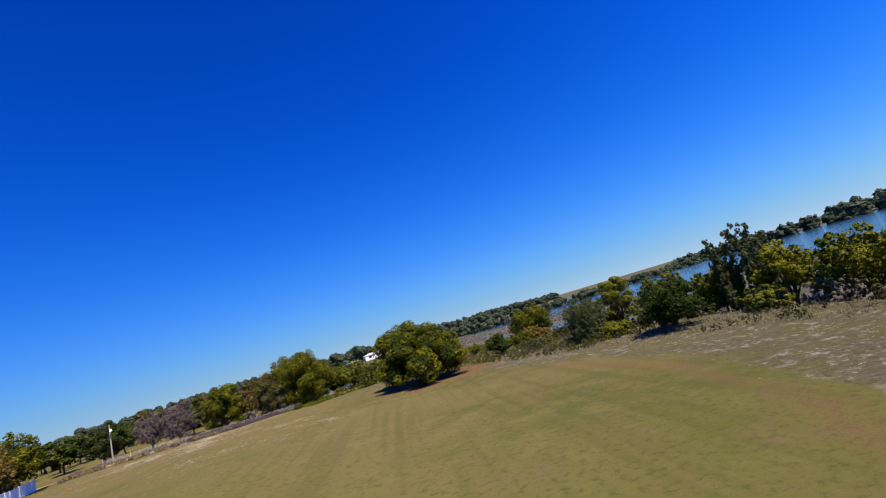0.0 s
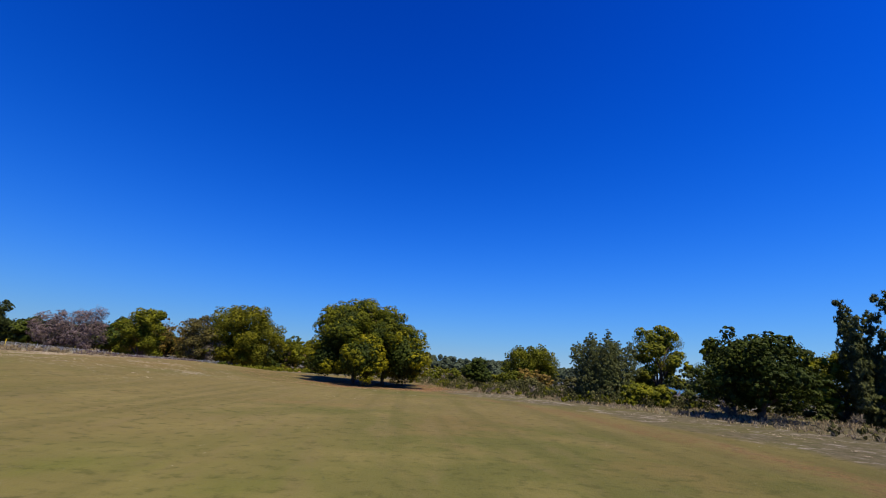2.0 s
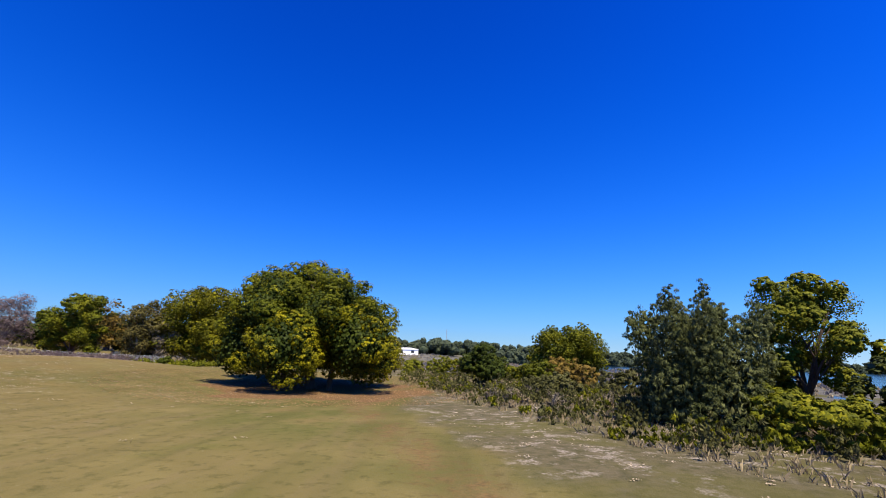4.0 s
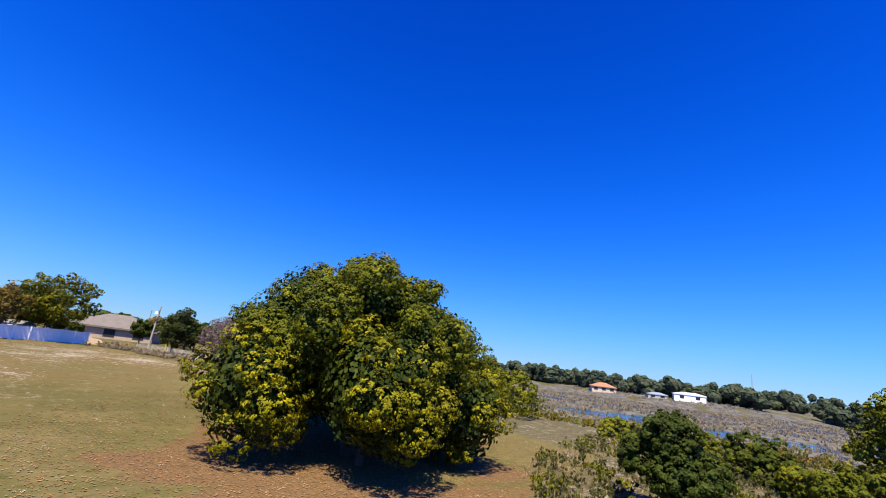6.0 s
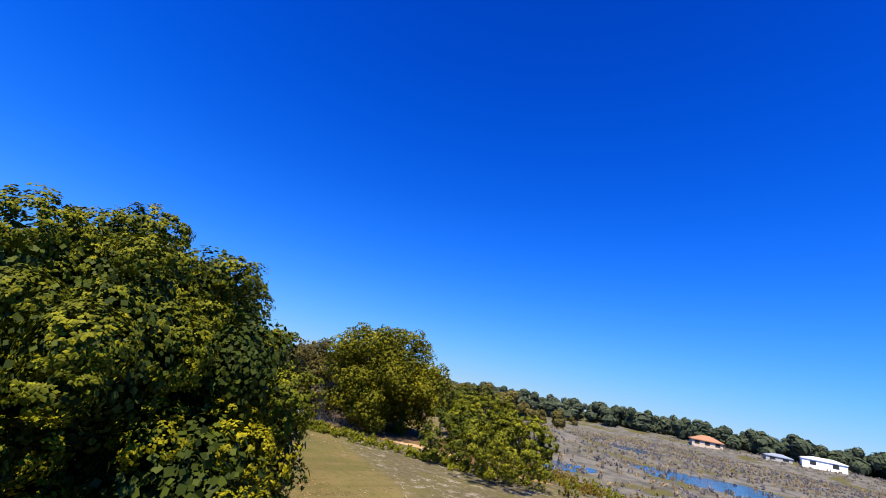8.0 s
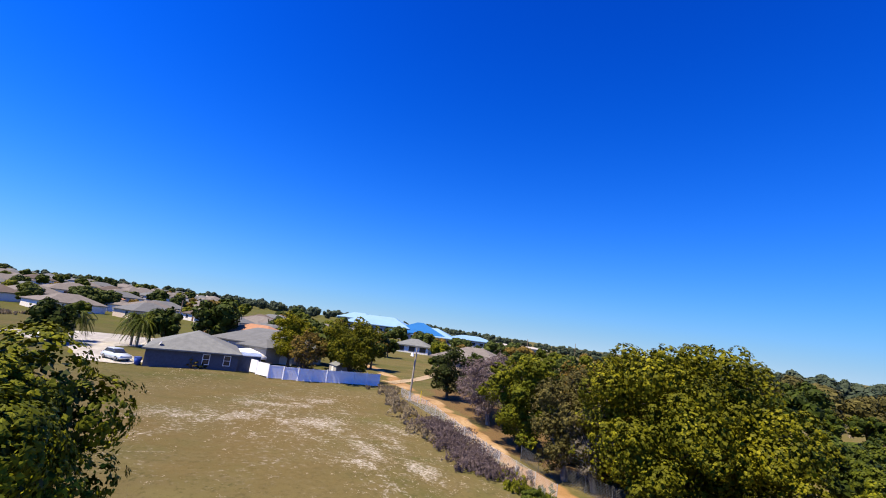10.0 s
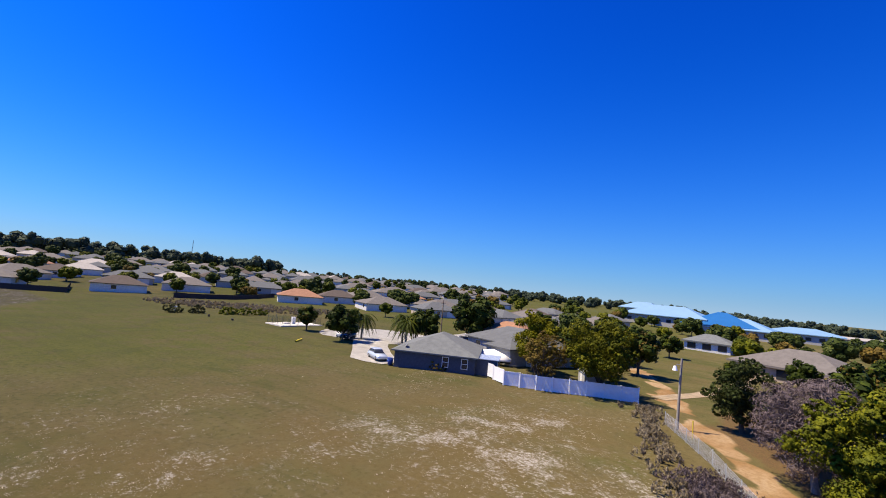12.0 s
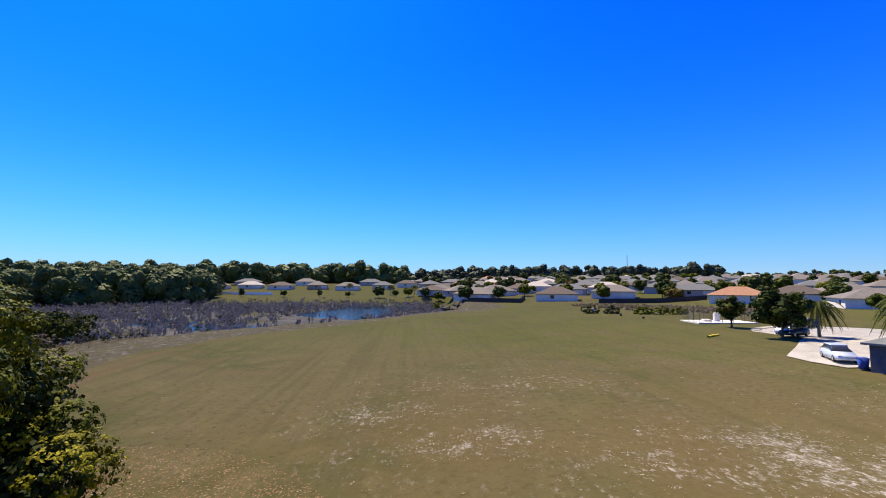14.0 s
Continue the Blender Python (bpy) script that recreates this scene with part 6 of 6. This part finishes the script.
def palm(x, y, h, seed, label):
    g = np.random.RandomState(seed)
    root = tagged(new("palm_tree"), label, "palm", "palms by the cul-de-sac")
    root.location = (x, y, gz(x, y))
    part("trunk", tube_mesh("trunk", [(0, 0, -0.3), (0.05, 0, h * 0.5), (0.15, 0.1, h)], [0.22, 0.16, 0.14], MAT_BARK_PALE, 8), None, root)
    chunks = []
    for i in range(34):
        a, up = i * 2.4, 1.0 - 1.3 * i / 34
        L = 2.4 + 0.6 * g.rand()
        spine = [np.array((0.15 + math.cos(a) * L * t, 0.1 + math.sin(a) * L * t, h + up * L * t - 1.15 * L * t * t)) for t in np.linspace(0, 1, 9)]
        side = np.array((-math.sin(a), math.cos(a), 0))
        for j in range(1, 9):
            for s in (-1, 1):
                for q in (0, 0.5):
                    p = spine[j - 1] * (1 - q) + spine[j] * q
                    o = p + side * s * 0.7 * (1.1 - j / 9) + (spine[j] - spine[j - 1]) * 0.8 + np.array((0, 0, -0.22))
                    w = (spine[j] - spine[j - 1]) * 0.26
                    chunks.append((np.array([p - w, p + w, o + w * 0.2, o - w * 0.2]), np.array([[0, 1, 2, 3]])))
    part("crown", mesh_from("crown", *join(chunks), LEAF_GREEN), None, root)


for i, (x, y, h) in enumerate(((-74.3, -54.9, 4.6), (-77.6, -47.1, 5.2), (-79.3, -45.1, 5.6), (-76.7, -45.5, 4.4))):
    palm(x, y, h, 380 + i, "green feather palm beside the cul-de-sac")
for i, (x, y, h) in enumerate(((24, -306, 7.0), (-4, -300, 6.5), (-20, -296, 6.0), (-134, -232, 5.0))):
    palm(x, y, h, 390 + i, "tall feather palm in front of the far houses")


def lift_station():
    root = tagged(new("lift_station"), "pump station on a concrete pad inside a dark mesh fence", "pump station")
    root.matrix_world = pose(-76.8, -78.6, gz(-76.8, -78.6) + 0.02, 0, 0, -4)
    dark = plain("dark_green_fence_steel", (0.03, 0.05, 0.05), 0.6)
    part("pad", solid((-5.6, 5.6, -3.2, 3.2, -0.2, 0.12)), MAT_CONCRETE, root)
    part("cabinet", solid((-0.2, 0.7, -0.5, 0.1, 0.12, 1.7), bevel=0.03), MAT_TRIM, root)
    part("valve_box", solid((1.6, 3.0, -0.6, 0.6, 0.12, 0.5), bevel=0.04), MAT_CONCRETE, root)
    post = tube_mesh("post", [(0, 0, 0.0), (0, 0, 1.9)], [0.035, 0.035], dark, 6)
    sides = [((-5.2, -2.9), (5.2, -2.9), 5), ((5.2, -2.9), (5.2, 2.9), 3), ((5.2, 2.9), (-5.2, 2.9), 5), ((-5.2, 2.9), (-5.2, -2.9), 3)]
    for a, b, n in sides:
        for i in range(n):
            x, y = a[0] + (b[0] - a[0]) * i / n, a[1] + (b[1] - a[1]) * i / n
            p = part("post", post, None, root)
            p.location = (x, y, 0.1)
        chunks = [tube_arrays([(*a, 0.2 + 0.2 * k), (*b, 0.2 + 0.2 * k)], [0.009, 0.009], 3) for k in range(9)]
        m = int(math.dist(a, b) / 0.22)
        for k in range(m):
            x, y = a[0] + (b[0] - a[0]) * k / m, a[1] + (b[1] - a[1]) * k / m
            chunks.append(tube_arrays([(x, y, 0.15), (x, y, 1.9)], [0.007, 0.007], 3))
        part("mesh_panel", mesh_from("mesh_panel", *join(chunks), dark), None, root)


lift_station()


def board_fence(pts, h, material, label, gap=2.4):
    root = tagged(new("board_fence"), label, "fence")
    ox, oy, oz = pts[0][0], pts[0][1], gz(*pts[0])
    root.location = (ox, oy, oz)
    for a, b in zip(pts[:-1], pts[1:]):
        n = max(1, round(math.dist(a, b) / gap))
        rz = math.degrees(math.atan2(b[1] - a[1], b[0] - a[0]))
        w = math.dist(a, b) / n
        me = bpy.data.meshes.new("panel")
        bm = solid((0.04, w - 0.04, -0.02, 0.02, 0.02, h))
        box(bm, -0.05, 0.05, -0.05, 0.05, -0.5, h + 0.08)
        box(bm, 0.05, w - 0.05, 0.02, 0.05, h * 0.25, h * 0.25 + 0.08)
        box(bm, 0.05, w - 0.05, 0.02, 0.05, h * 0.8, h * 0.8 + 0.08)
        bm.to_mesh(me)
        bm.free()
        me.materials.append(material)
        for i in range(n):
            x, y = a[0] + (b[0] - a[0]) * i / n, a[1] + (b[1] - a[1]) * i / n
            p = part("panel", me, None, root)
            p.matrix_local = pose(x - ox, y - oy, gz(x, y) - oz, 0, 0, rz)
    return root


DARK_WOOD = plain("dark_fence_boards", (0.035, 0.032, 0.034), 0.85)
board_fence([(-85, -152), (-94, -149), (-104, -148), (-118, -153), (-131, -160)], 1.7, DARK_WOOD, "dark board fence behind the suburban houses")
board_fence([(-31, -186), (-45, -175), (-59, -163), (-67, -186)], 1.7, DARK_WOOD, "dark board fence behind the suburban houses")
board_fence([(110, -305), (90, -300), (74, -300)], 1.8, MAT_WHITE, "long white fence beyond the brushy hollow")
board_fence([(-102.7, -10.7), (-108.2, -9.6), (-115.6, -9.3), (-124.8, -10.3)], 1.1, plain("brown_rail_wood", (0.20, 0.13, 0.08), 0.9), "low brown wooden fence beside the sandy track", 1.2)


def marker(x, y, w, h, material, label):
    root = tagged(new("utility_marker"), label, "marker")
    root.location = (x, y, gz(x, y))
    part("post", solid((-w / 2, w / 2, -w / 2, w / 2, -0.2, h), bevel=0.03), material, root)
    part("cap", solid((-w * 0.6, w * 0.6, -w * 0.6, w * 0.6, h, h + 0.06)), material, root)


MAT_YELLOW = plain("yellow_plastic", (0.65, 0.50, 0.03), 0.6)
marker(-68, -116, 0.8, 0.9, MAT_TRIM, "pale utility box at the basin edge")
marker(-66, -96, 0.35, 0.5, DARK_WOOD, "short dark stub marker in the grass")
marker(-67, -88, 0.4, 0.35, DARK_WOOD, "short dark stub marker in the grass")
marker(-56.8, 4.4, 0.10, 1.6, MAT_YELLOW, "thin yellow guy-wire guard beside the pole")


def pipe_length():
    root = tagged(new("pipe"), "yellow-green length of pipe lying in the grass", "pipe")
    root.location = (-60.5, -57, gz(-60.5, -57) + 0.12)
    part("tube", tube_mesh("tube", [(-1.4, -0.9, 0), (0, 0, 0.02), (1.4, 0.9, 0)], [0.15, 0.15, 0.15], MAT_YELLOW, 10), None, root)
    part("collar", tube_mesh("collar", [(-0.16, -0.1, 0.01), (0.16, 0.1, 0.01)], [0.18, 0.18], MAT_YELLOW, 10), None, root)


pipe_length()


def street_pole(x, y, h, label, arm=False):
    root = tagged(new("utility_pole"), label, "pole")
    root.location = (x, y, gz(x, y))
    wood = plain("pole_wood", (0.24, 0.17, 0.11), 0.9)
    part("pole", tube_mesh("pole", [(0, 0, -0.4), (0, 0, h)], [0.16, 0.11], wood, 8), None, root)
    part("crossarm", solid((-0.9, 0.9, -0.05, 0.05, h - 0.7, h - 0.58)), wood, root)


for x, y, h in ((-91, -46.8, 9), (-174.7, 46.9, 11), (-225, 84.1, 12), (-248.8, 122, 12), (-160.7, 143, 11)):
    street_pole(x, y, h, "brown wooden utility pole with a crossarm")


def mast(x, y, h, label):
    root = tagged(new("radio_mast"), label, "mast")
    root.location = (x, y, gz(x, y))
    steel = plain("mast_steel", (0.30, 0.28, 0.28), 0.5, 0.6)
    legs = [(0.7 * math.cos(i * 2.094), 0.7 * math.sin(i * 2.094)) for i in range(3)]
    for lx, ly in legs:
        part("leg", tube_mesh("leg", [(lx, ly, -0.5), (lx * 0.4, ly * 0.4, h)], [0.12, 0.08], steel, 5), None, root)
    chunks = []
    m = int(h / 1.6)
    for k in range(m):
        a, b = k / m, (k + 1) / m
        for i in range(3):
            p, q = legs[i], legs[(i + 1) % 3]
            fa, fb = 1 - 0.6 * a, 1 - 0.6 * b
            chunks.append(tube_arrays([(p[0] * fa, p[1] * fa, h * a), (q[0] * fb, q[1] * fb, h * b)], [0.05, 0.05], 3))
    part("lattice", mesh_from("lattice", *join(chunks), steel), None, root)


mast(6, 440, 27, "thin lattice radio mast beyond the lake")
mast(-300, -560, 34, "thin lattice radio mast above the houses")

# ---------------------------------------------------------------- school and far buildings
BLUE_ROOF = plain("blue_metal_roof", (0.03, 0.16, 0.42), 0.35, 0.3, var=0.08, scale=0.2)
PALE_BLUE_ROOF = plain("pale_blue_metal_roof", (0.28, 0.46, 0.62), 0.3, 0.3, var=0.06, scale=0.2)


def big_building(name, x, y, rz, w, d, h, rise, wall, roof, label, category, n=6, over=1.2):
    root = tagged(new(name), label, category)
    root.matrix_world = pose(x, y, gz(x, y), 0, 0, rz)
    part("wall", wall_ring(w, d, h, 0.4, -1.5), wall, root)
    part("roof", hip_roof(w, d, h, rise, over, 0.4), roof, root)
    for i in range(n):
        for s in (-1, 1):
            o = part("window", solid((-1.2, 1.2, -0.08, 0.08, -0.9, 0.9)), MAT_GLASS, root)
            o.location = (-w / 2 + w * (i + 0.5) / n, s * d / 2, h * 0.5)
    return root


for x, y, rz, w, d, h, rise, roof in ((-306.4, -23.6, 80, 44, 26, 6, 6.0, PALE_BLUE_ROOF), (-300.9, 3.5, 85, 34, 30, 5, 7.2, BLUE_ROOF), (-296.2, 12.5, 80, 30, 24, 4.5, 5.5, PALE_BLUE_ROOF), (-325.9, 41.2, 82, 34, 22, 5, 3.0, PALE_BLUE_ROOF), (-357.2, 74.7, 84, 60, 18, 4, 1.2, ROOFS[4]), (-396.2, -51.2, 80, 30, 20, 6, 5.0, PALE_BLUE_ROOF)):
    big_building("school_block", x, y, rz, w, d, h, rise, WALLS[2], roof, "school block under a blue metal hipped roof", "school")
big_building("barn", -22.5, 292, 14, 17, 9, 3.4, 1.2, MAT_WHITE, plain("white_metal_roof", (0.72, 0.74, 0.76), 0.4, 0.2, var=0.05), "long white metal barn on the far shore", "barn", 2, 0.4)
big_building("barn", -40, 289, 20, 11, 7, 1.8, 1.2, WALLS[2], plain("grey_metal_roof", (0.34, 0.40, 0.46), 0.4, 0.4), "small grey-roofed barn on the far shore", "barn", 2, 0.4)
big_building("house", -73, 288, 25, 15, 11, 3, 2.6, WALLS[1], ROOFS[3], "far house with orange tiled roof on the lake shore", "house", 3, 0.7)
big_building("house", -178.0, 2.0, 80, 13, 10, 3.0, 2.4, WALLS[0], MAT_ROOF, "white house with dark roof beside the sandy track", "house", 3, 0.7)
big_building("house", -122.0, 19.5, 60, 19, 14, 3.0, 3.4, WALLS[3], ROOFS[0], "house with broad taupe hipped roof behind the trees", "house", 3, 0.8)
